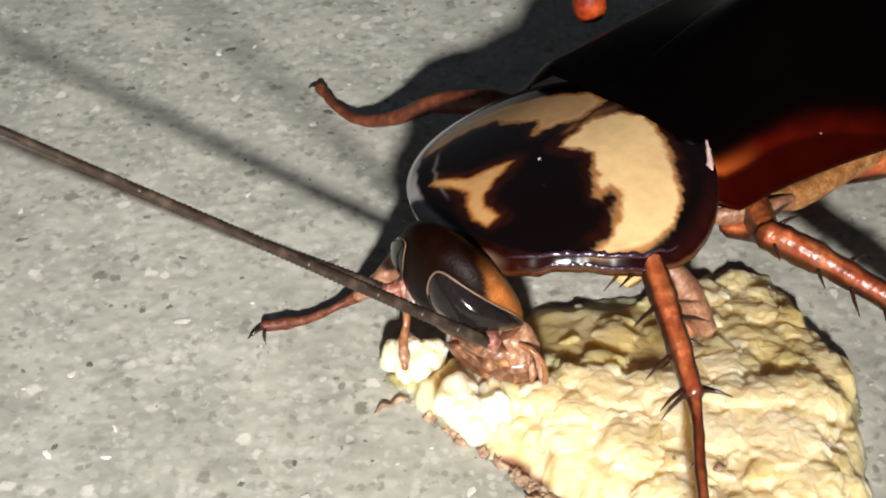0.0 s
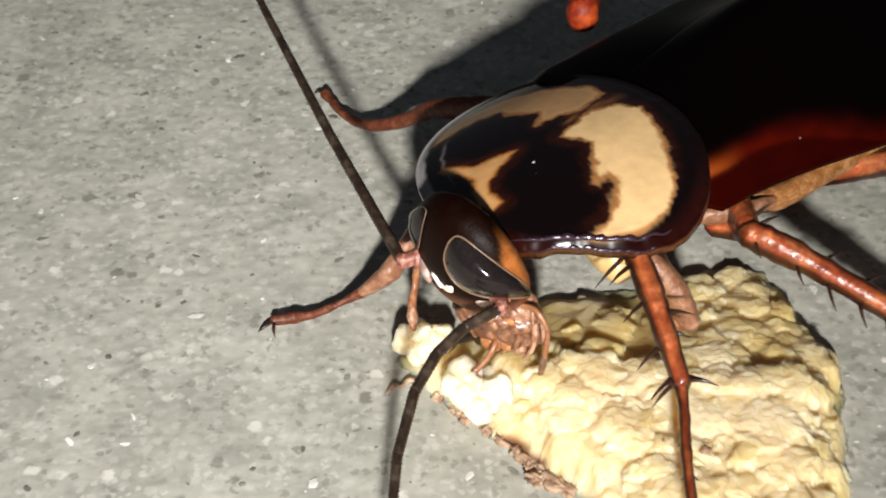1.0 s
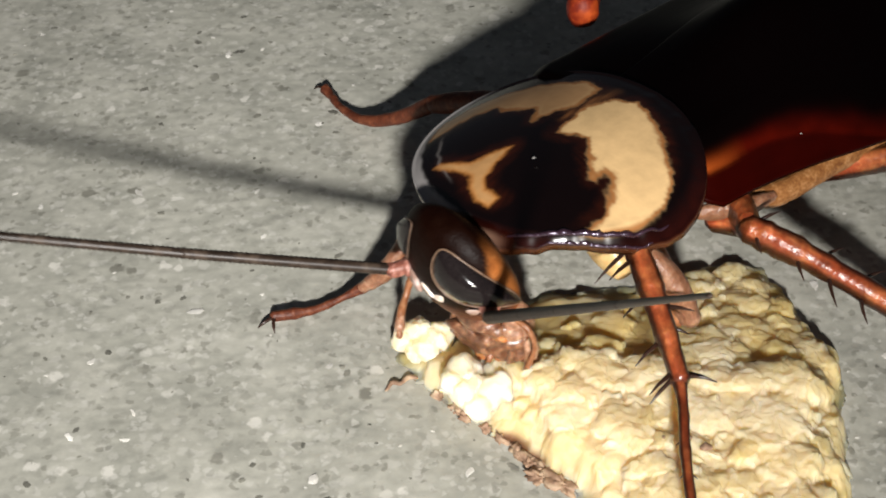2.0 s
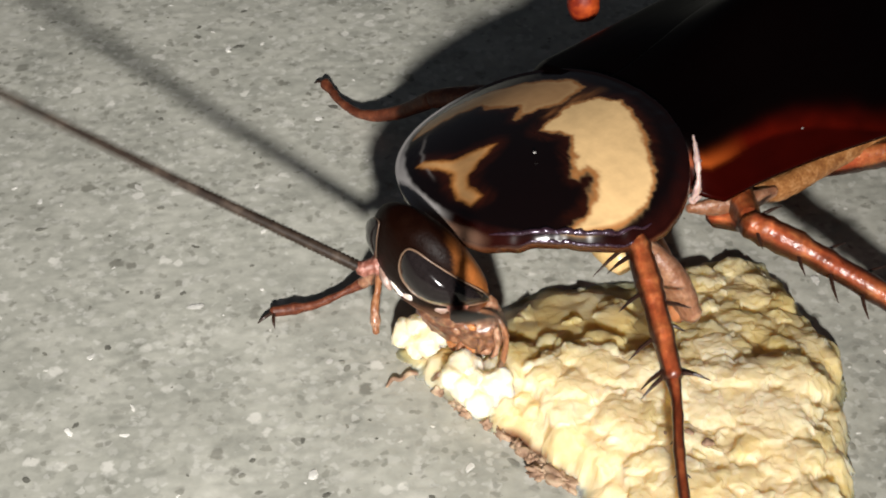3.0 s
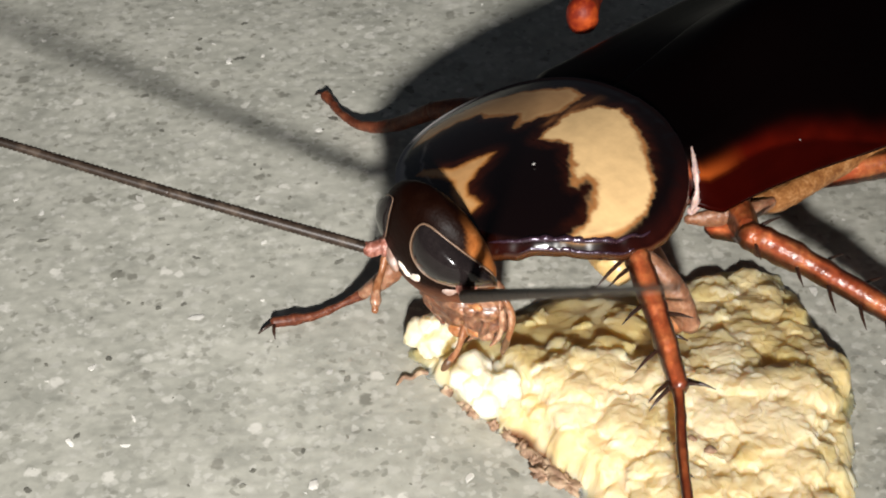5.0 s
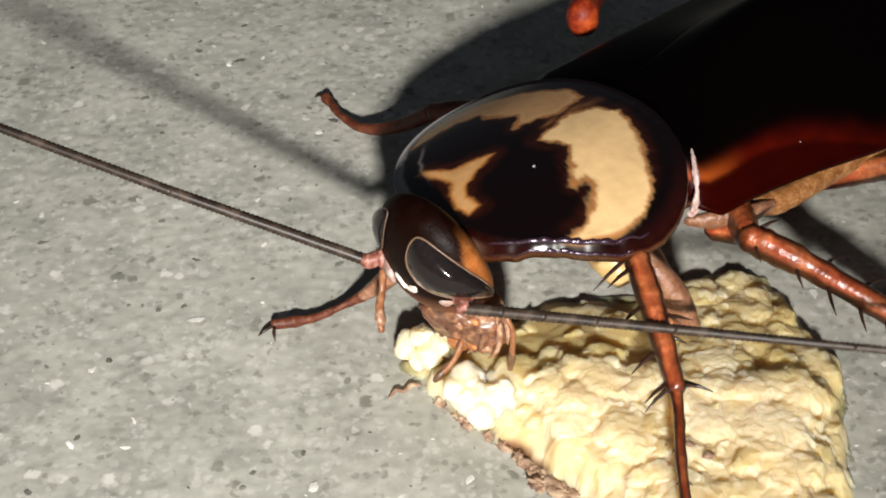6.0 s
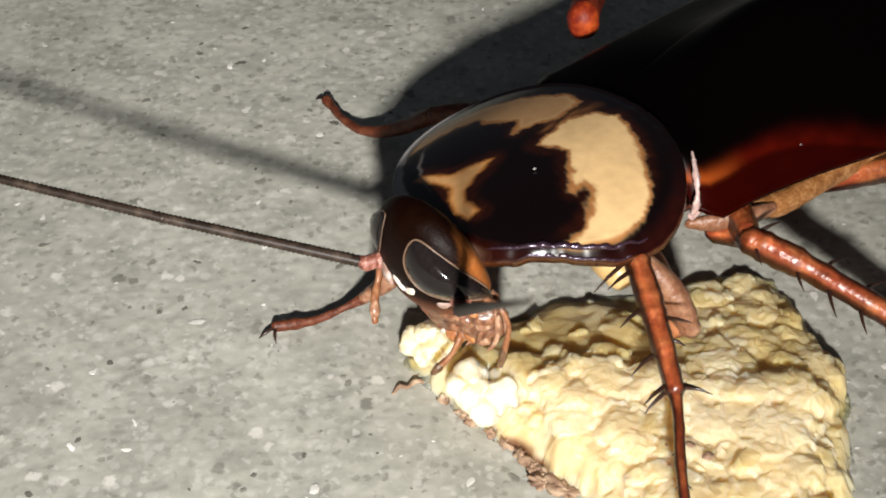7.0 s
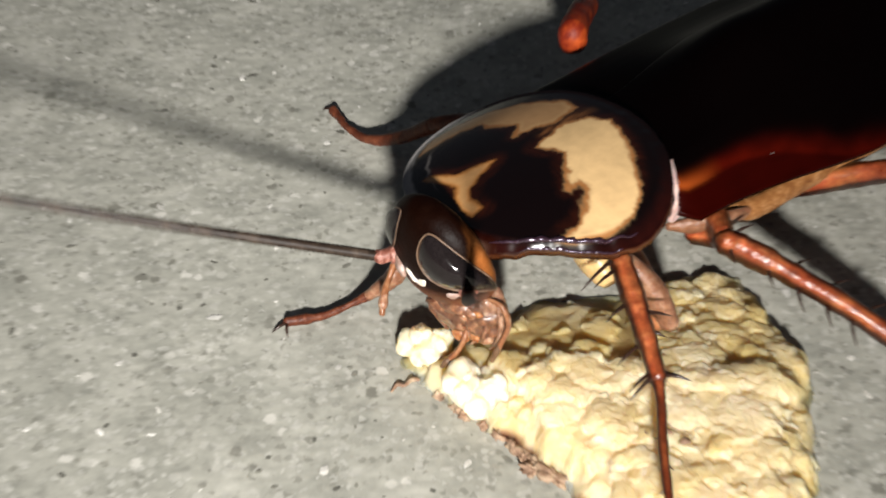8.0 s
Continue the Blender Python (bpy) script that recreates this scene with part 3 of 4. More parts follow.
def build_trunk():
    loops = []
    for i in range(30):
        s = i / 29
        x = 0.4 - 25 * s
        k = math.sqrt(max(0.02, math.sin(math.pi * min(1, 0.04 + 0.95 * s))))
        seg = 1 - 0.04 * (i % 2)
        hw, hz, cz = 2.9 * k * seg, 1.2 * k * seg, 2.8 - 0.5 * s
        loops.append([Vector((x, hw * math.cos(a), cz + hz * math.sin(a))) for a in (2 * math.pi * j / 28 for j in range(28))])
    v, f = rings(loops)
    part("trunk", v, f, RUST, roach, "segmented rust-brown thorax and belly")
    v, f = tube([(-2.2, 2.75, 4.5), (-2.5, 3.0, 4.25), (-2.7, 3.1, 3.8), (-2.5, 3.0, 3.4)], [0.1, 0.2, 0.16, 0.1], 10, 0.6, 0.08, 3)
    part("wing_hinge", v, f, CREAM, roach, "pale membrane at the wing root")
    v, f = tube([(-2.62, 2.7, 5.22), (-2.42, 2.98, 5.12), (-2.22, 3.25, 4.94), (-2.1, 3.45, 4.66), (-2.05, 3.5, 4.35), (-2.05, 3.4, 4.0)], [0.04, 0.07, 0.12, 0.06, 0.13, 0.08], 12, 0.7, 0.45, 5, 3)
    part("wing_hinge", v, f, CREAM, roach)
    v, f = tube([(-4.6, 3.2, 2.7), (-5.6, 3.45, 2.6), (-7.7, 3.5, 2.6), (-9.6, 3.6, 2.6), (-14, 3.5, 2.4), (-20, 2.6, 2.0)], [0.3, 0.42, 0.42, 0.38, 0.3, 0.15], 18, 0.8, 0.06, 6)
    part("belly_margin", v, f, MARGIN, roach, "tan fold of skin along the belly")
    v, f = blob(1.5, 0.6, 0.5, 12, 16)
    part("neck", v, f, PALE_AMBER, roach, m=mm(2.0, -0.3, 3.5))


build_trunk()

# ---- legs ----


# direction to the camera in the cockroach's axes, for the painted edge shade
TO_CAMERA = Vector((0.5, 0.59, 0.64))


def limb(name, points, radii, material, pivot, flat=0.8, label="", seed=1, nodes=()):
    """A leg piece: edge shade painted as seen from the camera, slight swellings at its nodes, uneven skin."""
    p0, sides = Vector(pivot), 22
    v, f = tube([Vector(p) - p0 for p in points], radii, sides, flat, 0.0, 12, seed)
    rows, verts, colours = len(v) // sides, [], []
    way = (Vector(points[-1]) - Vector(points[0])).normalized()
    edge_way = way.cross(TO_CAMERA).normalized()
    for i in range(rows):
        ring = [Vector(p) for p in v[i * sides:(i + 1) * sides]]
        c, u = sum(ring, Vector()) / sides, i / (rows - 1)
        swell, dark = 1.0, 0.0
        for n in nodes:
            swell += 0.10 * math.exp(-((u - n) / 0.03) ** 2) - 0.05 * math.exp(-((u - n - 0.06) / 0.03) ** 2)
            dark = max(dark, math.exp(-((u - n + 0.01) / 0.022) ** 2))
        for p in ring:
            r = p - c
            side = abs(r.normalized().dot(edge_way)) if r.length > 1e-6 else 0
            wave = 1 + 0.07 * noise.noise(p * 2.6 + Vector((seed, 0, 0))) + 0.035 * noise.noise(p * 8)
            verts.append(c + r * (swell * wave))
            # shade put into the colour where the skin turns from the camera
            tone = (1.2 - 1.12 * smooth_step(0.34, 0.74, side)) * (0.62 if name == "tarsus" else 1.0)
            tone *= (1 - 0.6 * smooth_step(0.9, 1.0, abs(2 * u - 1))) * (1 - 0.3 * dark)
            streak = 1 + 0.55 * noise.noise(Vector((p.dot(way) * 1.3, r.dot(edge_way) * 6, seed))) + 0.3 * noise.noise(p * 6)
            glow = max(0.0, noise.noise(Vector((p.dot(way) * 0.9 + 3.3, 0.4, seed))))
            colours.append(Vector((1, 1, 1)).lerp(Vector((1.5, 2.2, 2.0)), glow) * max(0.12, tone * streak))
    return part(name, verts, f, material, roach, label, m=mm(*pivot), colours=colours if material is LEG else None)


def spines(owner, a, b, rows, size):
    """Horny spines along a limb from a to b: (share of the way, angle round it, length)."""
    a, b = Vector(a), Vector(b)
    d = (b - a).normalized()
    side = (Vector((0, 0, 1)) - d * d.z).normalized()
    other = d.cross(side)
    for u, turn, k in rows:
        w = side * math.cos(radians(turn)) + other * math.sin(radians(turn))
        p = a + (b - a) * u + w * 0.2
        q = p + (w * 0.85 + d * 0.55).normalized() * size * k
        v, f = tube([p, p.lerp(q, 0.55) - d * 0.03, q], [0.062, 0.045, 0.01], 6)
        part("spine", v, f, SPINE, owner)


def claws(owner, tip, d, size=0.42):
    d = Vector(d).normalized()
    side = Vector((0, 0, 1)).cross(d).normalized()
    for s in (-1, 1):
        a = Vector(tip)
        pts = [a, a + d * size * 0.6 + side * s * 0.13, a + d * size * 0.9 + side * s * 0.25 + Vector((0, 0, -0.12))]
        v, f = tube(pts, [0.06, 0.045, 0.012], 6, 1, 0, 3)
        part("claw", v, f, SPINE, owner)


def rel(p, pivot):
    return tuple(Vector(p) - Vector(pivot))


# front leg on the bread side
KNEE, ANKLE = (0.35, 3.75, 4.25), (2.0, 6.75, 2.95)
limb("coxa", [(-1.2, 1.9, 3.2), (-0.9, 3.6, 2.6), (-0.35, 4.75, 2.1)], [0.6, 0.5, 0.36], PALE_AMBER, (-1.2, 1.9, 3.2), 0.7)
limb("coxa", [(-0.9, 1.2, 3.6), (-0.3, 2.2, 3.1), (-0.1, 3.0, 2.7)], [0.7, 0.7, 0.45], TAWNY, (-0.9, 1.2, 3.6), 0.8, "pale yellow hip")
limb("femur", [(-0.5, 5.0, 2.2), (-0.22, 4.5, 3.2), KNEE], [0.40, 0.52, 0.36], THIGH, (-0.5, 5.0, 2.2), 0.7, "translucent pale amber thigh")
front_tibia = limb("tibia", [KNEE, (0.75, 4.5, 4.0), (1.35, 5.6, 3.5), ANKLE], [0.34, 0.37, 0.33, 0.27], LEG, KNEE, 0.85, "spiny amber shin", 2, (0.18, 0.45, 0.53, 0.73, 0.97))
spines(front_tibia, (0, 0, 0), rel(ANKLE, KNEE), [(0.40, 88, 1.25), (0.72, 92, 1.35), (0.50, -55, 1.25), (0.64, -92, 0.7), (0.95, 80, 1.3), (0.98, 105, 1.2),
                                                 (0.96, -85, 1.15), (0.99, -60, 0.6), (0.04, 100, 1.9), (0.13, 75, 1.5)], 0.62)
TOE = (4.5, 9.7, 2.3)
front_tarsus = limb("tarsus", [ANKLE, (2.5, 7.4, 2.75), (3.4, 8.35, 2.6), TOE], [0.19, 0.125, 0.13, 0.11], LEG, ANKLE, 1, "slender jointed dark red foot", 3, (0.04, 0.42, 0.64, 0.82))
for k, (u, q) in enumerate(((0.42, -1), (0.64, -1), (0.66, 1), (0.82, -1))):
    p = Vector(rel(TOE, ANKLE)) * u
    v, f = tube([p, p + Vector((0.12, 0.12, -0.06)) + Vector((-0.16, 0.1, 0.02)) * q], [0.05, 0.012], 6)
    part("spine", v, f, SPINE, front_tarsus)
claws(front_tarsus, rel(TOE, ANKLE), (1, 1.2, -0.3))

# the other front leg, reaching past the head
limb("tibia", [(2.5, -1.75, 2.4), (3.25, -1.95, 1.3), (3.8, -2.45, 0.55)], [0.3, 0.32, 0.20], THIGH, (2.5, -1.75, 2.4), 0.8, "", 6, (0.5, 0.8))
far_foot = limb("tarsus", [(3.8, -2.45, 0.55), (4.28, -2.7, 0.3), (4.99, -2.91, 0.17), (5.64, -3.19, 0.17), (6.03, -3.43, 0.15)],
                [0.17, 0.10, 0.12, 0.17, 0.15], RUST, (3.8, -2.45, 0.55), 0.9, "reddish clawed foot on the concrete", 9, (0.2, 0.4, 0.55, 0.7))
claws(far_foot, rel((6.0, -3.4, 0.17), (3.8, -2.45, 0.55)), (0.85, 0.4, -0.05), 0.5)

# far middle leg
limb("femur", [(-2.6, -2.0, 2.6), (-2.4, -4.2, 2.6), (-1.7, -6.2, 1.9)], [0.5, 0.45, 0.3], RUST, (-2.6, -2.0, 2.6))
far_mid = limb("tarsus", [(-1.7, -6.2, 1.9), (-1.35, -7.5, 0.85), (-1.0, -8.6, 0.35), (-1.0, -9.7, 0.2), (-1.15, -10.35, 0.16), (-1.25, -10.85, 0.16)],
               [0.26, 0.22, 0.17, 0.13, 0.14, 0.19], RUST, (-1.7, -6.2, 1.9), 0.9, "dark red foot on the concrete", 8, (0.35, 0.55, 0.75))
claws(far_mid, rel((-1.25, -10.85, 0.16), (-1.7, -6.2, 1.9)), (-0.3, -1, 0), 0.35)

# far hind knee
limb("femur", [(-9.4, -7.4, 2.6), (-7.6, -6.0, 3.5), (-6.3, -4.95, 3.85)], [0.46, 0.52, 0.60], KNEE_RED, (-9.4, -7.4, 2.6), 0.8, "orange-red knee")
limb("tibia", [(-9.4, -7.4, 2.6), (-11.5, -9.6, 1.5), (-13, -12, 0.4)], [0.36, 0.34, 0.25], LEG, (-9.4, -7.4, 2.6))

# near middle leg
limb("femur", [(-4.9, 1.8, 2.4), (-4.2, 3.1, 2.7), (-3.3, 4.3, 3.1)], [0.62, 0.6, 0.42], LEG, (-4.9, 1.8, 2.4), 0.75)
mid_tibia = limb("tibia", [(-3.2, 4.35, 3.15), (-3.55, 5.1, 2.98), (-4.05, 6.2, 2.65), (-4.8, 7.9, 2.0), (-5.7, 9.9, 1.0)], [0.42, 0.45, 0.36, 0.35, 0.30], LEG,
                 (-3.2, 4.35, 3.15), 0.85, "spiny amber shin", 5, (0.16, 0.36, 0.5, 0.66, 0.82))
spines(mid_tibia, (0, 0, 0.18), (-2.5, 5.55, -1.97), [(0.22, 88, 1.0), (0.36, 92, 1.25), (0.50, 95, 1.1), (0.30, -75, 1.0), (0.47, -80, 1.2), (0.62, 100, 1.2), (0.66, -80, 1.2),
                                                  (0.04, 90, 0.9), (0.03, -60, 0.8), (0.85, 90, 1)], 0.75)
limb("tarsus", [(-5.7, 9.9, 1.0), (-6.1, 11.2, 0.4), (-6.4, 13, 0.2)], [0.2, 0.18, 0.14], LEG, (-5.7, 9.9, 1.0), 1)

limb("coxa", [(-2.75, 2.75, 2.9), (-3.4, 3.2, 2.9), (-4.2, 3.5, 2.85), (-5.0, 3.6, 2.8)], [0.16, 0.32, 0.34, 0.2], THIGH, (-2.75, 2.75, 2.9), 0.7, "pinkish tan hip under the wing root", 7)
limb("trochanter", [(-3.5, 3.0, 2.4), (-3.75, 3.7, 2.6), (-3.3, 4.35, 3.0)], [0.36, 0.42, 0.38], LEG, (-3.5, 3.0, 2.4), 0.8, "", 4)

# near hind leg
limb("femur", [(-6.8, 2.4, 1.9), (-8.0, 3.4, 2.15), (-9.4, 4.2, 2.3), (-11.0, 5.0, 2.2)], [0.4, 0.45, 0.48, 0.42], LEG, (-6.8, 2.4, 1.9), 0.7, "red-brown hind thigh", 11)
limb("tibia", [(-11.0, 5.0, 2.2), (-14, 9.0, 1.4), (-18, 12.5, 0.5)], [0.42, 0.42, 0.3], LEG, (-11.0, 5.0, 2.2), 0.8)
limb("coxa", [(-8.0, -1.0, 2.0), (-8.6, -2.6, 2.1), (-9.2, -4.6, 2.2)], [0.6, 0.5, 0.4], RUST, (-8.0, -1.0, 2.0), 0.7)

# ---- head: face towards +x, crown up ----


def head_skin(z):
    """Half-width, half-depth of the head at the height z."""
    w = 1.70 * math.sqrt(max(0.02, 1 - ((z - 0.35) / 2.1) ** 2)) if z > 0.35 else 1.70 - 0.12 * smooth_step(0.35, -0.2, z) - 0.75 * smooth_step(-0.1, -1.0, z)
    d = 1.12 * math.sqrt(max(0.03, 1 - ((z - 0.1) / 2.4) ** 2)) if z > 0.1 else 1.12 - 0.4 * smooth_step(0.1, -1.2, z)
    return w, d


def on_head(turn, z, k=0.0):
    """A point of the head's skin, turned from the face towards its near side, k proud of it."""
    w, d = head_skin(z)
    c = math.cos(turn)
    out = Vector((c / d, math.sin(turn) / w, 0.35 * z / 2)).normalized()
    return Vector((d * c * (1 if c > 0 else 0.62), w * math.sin(turn), z)) + out * k


def build_eye(head, side):
    """A great teardrop of facets: round beside the face, drawn out to a tail down the cheek."""
    start = 9 if side > 0 else 30

    def place(u, v, k):
        q = (u + 1) / 2
        return on_head(side * radians(start + (99 - start) * q), 1.42 - 0.06 * q - 1.42 * q ** 3 + (0.98 - 0.62 * q) * v, k)

    loops = []
    for i in range(13):
        r = max(0.03, i / 12)
        loops.append([place(r * math.cos(b), r * math.sin(b), 0.035 + (0.30 if side > 0 else 0.12) * (1 - r ** 2.2) + 0.05 * noise.noise(Vector((r * math.cos(b) * 2.6, r * math.sin(b) * 2.6, 4))) * (1 - r)) for b in (2 * math.pi * j / 40 for j in range(40))])
    loops.append([place(1.02 * math.cos(b), 1.02 * math.sin(b), -0.12) for b in (2 * math.pi * j / 40 for j in range(40))])
    v, f = rings(loops)
    part("compound_eye", v, f, EYE, head, "large black teardrop-shaped eye")
    rim = [place(1.02 * math.cos(b), 1.02 * math.sin(b), 0.035) for b in (2 * math.pi * j / 48 for j in range(50))]
    v, f = tube(rim, [0.024 if side > 0 else 0.012] * 50, 6, 1, 0.3)
    part("eye_rim", v, f, RIM, head, "thin pale ring round the eye")


def lean(z):
    """The jaws reach over to the bread."""
    return 0.2 * smooth_step(0.0, -1.2, z)


MOUTH_PARTS = []


def build_head():
    loops, colours = [], []
    for i in range(46):
        z = 2.38 - 3.45 * i / 45
        w, d = head_skin(z)
        loop = []
        for j in range(72):
            a = 2 * math.pi * j / 72
            p = on_head(a, z)
            ripple = 0.02 * noise.noise(p * 2.2) * smooth_step(0.6, -0.4, z)
            loop.append(p + Vector((ripple, lean(z), 0)))
            grain = 0.75 + 0.5 * noise.noise(p * 2) + 0.2 * noise.noise(p * 9)
            edge = 0.05 + 0.26 * smooth_step(-0.3, 1.6, z) - 0.5 * smooth_step(1.2, 2.2, z)
            back = smooth_step(edge + 0.09, edge - 0.09, math.cos(a)) * smooth_step(2.1, 1.4, z)
            low = smooth_step(0.45, -0.35, z)
            c = Vector((0.016, 0.010, 0.012)).lerp(Vector((0.55, 0.55, 1.0)) * grain, low)
            c = c.lerp(Vector((0.95, 0.82, 0.7)) * grain, back)
            c = c.lerp(Vector((1.3, 1.9, 3.2)), 0.5 * smooth_step(-0.40, -0.62, math.cos(a)) * smooth_step(-0.4, 0.4, z) * smooth_step(1.7, 1.2, z))
            colours.append(c)
        loops.append(loop)
    v, f = rings(loops)
    head = part("head", v, f, TAN, roach, "black-browed head with tan cheeks", colours=colours)
    for s in (1, -1):
        build_eye(head, s)
        v, f = blob(0.09, 0.22, 0.14, 10, 14, lambda p: p * (1 + 0.5 * noise.noise(p * 6 + Vector((s, 0, 0)))))
        part("ocellus", v, f, SPOT, head, "small white eye spot", m=mm(1.08, s * 0.20, 0.44, s * 30, 0, s * 10))
        v, f = blob(0.12, 0.36, 0.30, 12, 16, lambda p: p * (1 + 0.4 * noise.noise(p * 4)))
        part("socket", v, f, SOCKET, head, "pale pinkish skin round the feeler root", m=mm(0.98, -0.80, 0.36, 0, 0, -25) if s < 0 else mm(0.68, 1.12, 0.34, 0, 0, 45))
        v, f = tube([(0, 0, 0), (0.14, 0, 0.02), (0.22, 0, 0.02), (0.5, 0, 0)], [0.27, 0.24, 0.19, 0.2], 18, 1, 0.12, 4)
        part("feeler_root", v, f, ROOT, head, "red-brown feeler root", m=mm(0.84, -1.05, 0.45, 0, -10, -35) if s < 0 else mm(0.52, 1.36, 0.44, 0, -10, 50))

    def keep(ob, m, share):
        ob.matrix_basis = m
        MOUTH_PARTS.append((ob, m, share))
        return ob

    def jaw(name, size, place, material, label="", k=0.25, seed=0.0):
        v, f = blob(*(1.15 * q for q in size), 18, 24, lambda p: p * (1 + k * noise.noise(p * 2.5 + Vector((seed, 0, 0))) + 0.4 * k * noise.noise(p * 7 + Vector((0, seed, 0)))))
        return keep(part(name, v, f, material, head, label), mm(-0.28, 0.28, -0.2) @ mm(*place), 0.35 if name in ("clypeus", "gena") else 1.0)

    def prong(name, points, radii, material, label="", flat=0.6, seed=1):
        first = Vector(points[0])
        v, f = tube([Vector(p) - first for p in points], [r * 1.0 for r in radii], 12, flat, 0.14, 6, seed)
        return keep(part(name, v, f, material, head, label), mm(-0.28, 0.28, -0.2) @ mm(*first), 1.0)

    jaw("clypeus", (0.34, 0.86, 0.5), (0.84, 0.12, -0.72, 12, 12, 0), MOUTH, "dull brown face plate", 0.3, 1)
    jaw("labrum", (0.26, 0.72, 0.62), (1.12, 0.22, -1.42, 14, 10, 0), MOUTH, "translucent upper lip", 0.5, 2)
    jaw("jaw_base", (0.34, 0.5, 0.58), (0.75, 1.05, -1.25, 25, 0, 15), MOUTH, "brown jaw muscle", 0.6, 8)
    jaw("jaw_base", (0.22, 0.3, 0.4), (0.95, 0.95, -1.75, 25, 0, 15), PINK, "", 0.6, 9)
    jaw("gena", (0.40, 0.26, 0.42), (0.45, 1.22, -0.62, 25, 0, 20), PINK, "pinkish cheek", 0.4, 3)
    jaw("gena", (0.45, 0.34, 0.55), (0.5, -0.72, -0.85, 10, 0, -20), PINK, "", 0.4, 4)
    jaw("labium", (0.25, 0.42, 0.5), (0.35, 0.75, -1.75, 10, 0, 0), MOUTH, "lower lip", 0.4, 5)
    jaw("joint_skin", (0.07, 0.19, 0.10), (1.05, 1.05, -0.76, 0, 0, 15), LOBE, "bright amber joint skin", 0.5, 6)
    # jaws and their lobes, from the far to the near side
    jaw("lobe", (0.2, 0.27, 0.24), (1.2, 0.35, -1.98), LOBE, "round translucent amber lobe", 0.35, 11)
    jaw("lobe", (0.18, 0.2, 0.22), (1.12, 0.95, -1.72), LOBE, "", 0.35, 12)
    jaw("jaw_base", (0.2, 0.34, 0.3), (1.0, 0.55, -1.9, 10, 0, 10), MOUTH, "", 0.6, 13)
    prong("mandible", [(0.85, -0.5, -1.0), (1.1, -0.55, -1.5), (1.3, -0.1, -2.1)], [0.26, 0.27, 0.08], MOUTH, "", 0.6, 1)
    prong("mandible", [(0.75, 1.15, -0.9), (1.0, 1.28, -1.45), (1.2, 0.95, -2.0)], [0.2, 0.2, 0.06], MOUTH, "dark toothed jaw", 0.6, 2)
    prong("maxilla", [(0.65, 0.85, -1.0), (0.95, 0.95, -1.5), (1.1, 0.85, -2.0), (1.25, 0.7, -2.25)], [0.1, 0.12, 0.1, 0.04], PINK, "", 0.7, 3)
    prong("maxilla", [(0.5, 1.45, -0.7), (0.7, 1.62, -1.2), (0.9, 1.55, -1.75), (1.1, 1.35, -2.1)], [0.10, 0.13, 0.10, 0.04], PINK, "pale slender lower jaw", 0.7, 4)
    prong("lobe", [(0.85, 0.1, -1.2), (1.1, 0.12, -1.7), (1.25, 0.3, -2.2)], [0.11, 0.12, 0.05], LOBE, "", 0.7, 5)
    prong("lobe", [(0.55, 1.2, -0.8), (0.95, 1.30, -1.2), (1.1, 1.2, -1.75)], [0.08, 0.11, 0.05], LOBE, "amber lobe", 0.7, 6)
    prong("lobe", [(0.45, 1.68, -0.72), (0.6, 1.85, -1.05), (0.75, 1.85, -1.45)], [0.07, 0.09, 0.04], PINK, "", 0.8, 7)
    return head


head = build_head()


def build_palp(points, thick=1.0, tip=PALP_TIP):
    v, f = tube(points, [0.085 * thick, 0.10 * thick, 0.075 * thick, 0.10 * thick, 0.075 * thick], 9, 0.9, 0.04, 4)
    palp = part("palp", v, f, PALP, roach, "thin jointed mouth feeler")
    a, b = Vector(points[-2]), Vector(points[-1])
    v, f = tube([Vector(), (b - a) * 0.5, (b - a) * 1.02], [0.085 * thick, 0.125 * thick, (0.08 if tip is PALP_TIP else 0.03) * thick], 9, 0.9, 0.05, 4)
    part("palp_tip", v, f, tip, palp, "dark club-shaped tip" if tip is PALP_TIP else "pale pointed tip", m=mm(*a))
    return palp


palp_near = build_palp([(0, 0, 0), (-0.1, 0.44, -0.05), (0.0, 0.74, -0.5), (0.3, 0.74, -1.05), (0.6, 0.72, -1.5)], 0.9)
palp_far = build_palp([(0, 0, 0), (0.3, -0.8, 0.4), (0.7, -0.8, 0.0), (1.1, -0.6, -0.15), (1.5, -0.3, -0.45)], 1.25, PINK)
lip_palp = build_palp([(0, 0, 0), (0.2, 0.1, -0.1), (0.5, 0.05, -0.38), (0.75, -0.05, -0.55), (1.05, -0.16, -0.72)])

FAR_LENGTHS, NEAR_LENGTHS = (5.0, 6.0, 8.0, 12.0), (1.0, 1.0, 1.2, 1.8, 4.0, 5.0, 5.0)


def build_feeler(lengths):
    pieces, start = [], 0.0
    for k, length in enumerate(lengths):
        points, radii = [], []
        n = int(length / (0.06 if start < 10 else 0.1))
        for i in range(n + 1):
            x = length * i / n
            r = 0.155 * (1 - 0.74 * (start + x) / sum(lengths))
            points.append((x, 0, 0))
            radii.append(r * (1.06 if i % 2 else 0.89))
        v, f = tube(points, radii, 8)
        pieces.append(part("feeler_piece", v, f, FEELER, roach, "ringed dark whip-like feeler" if k == 0 else ""))
        start += length
    return pieces


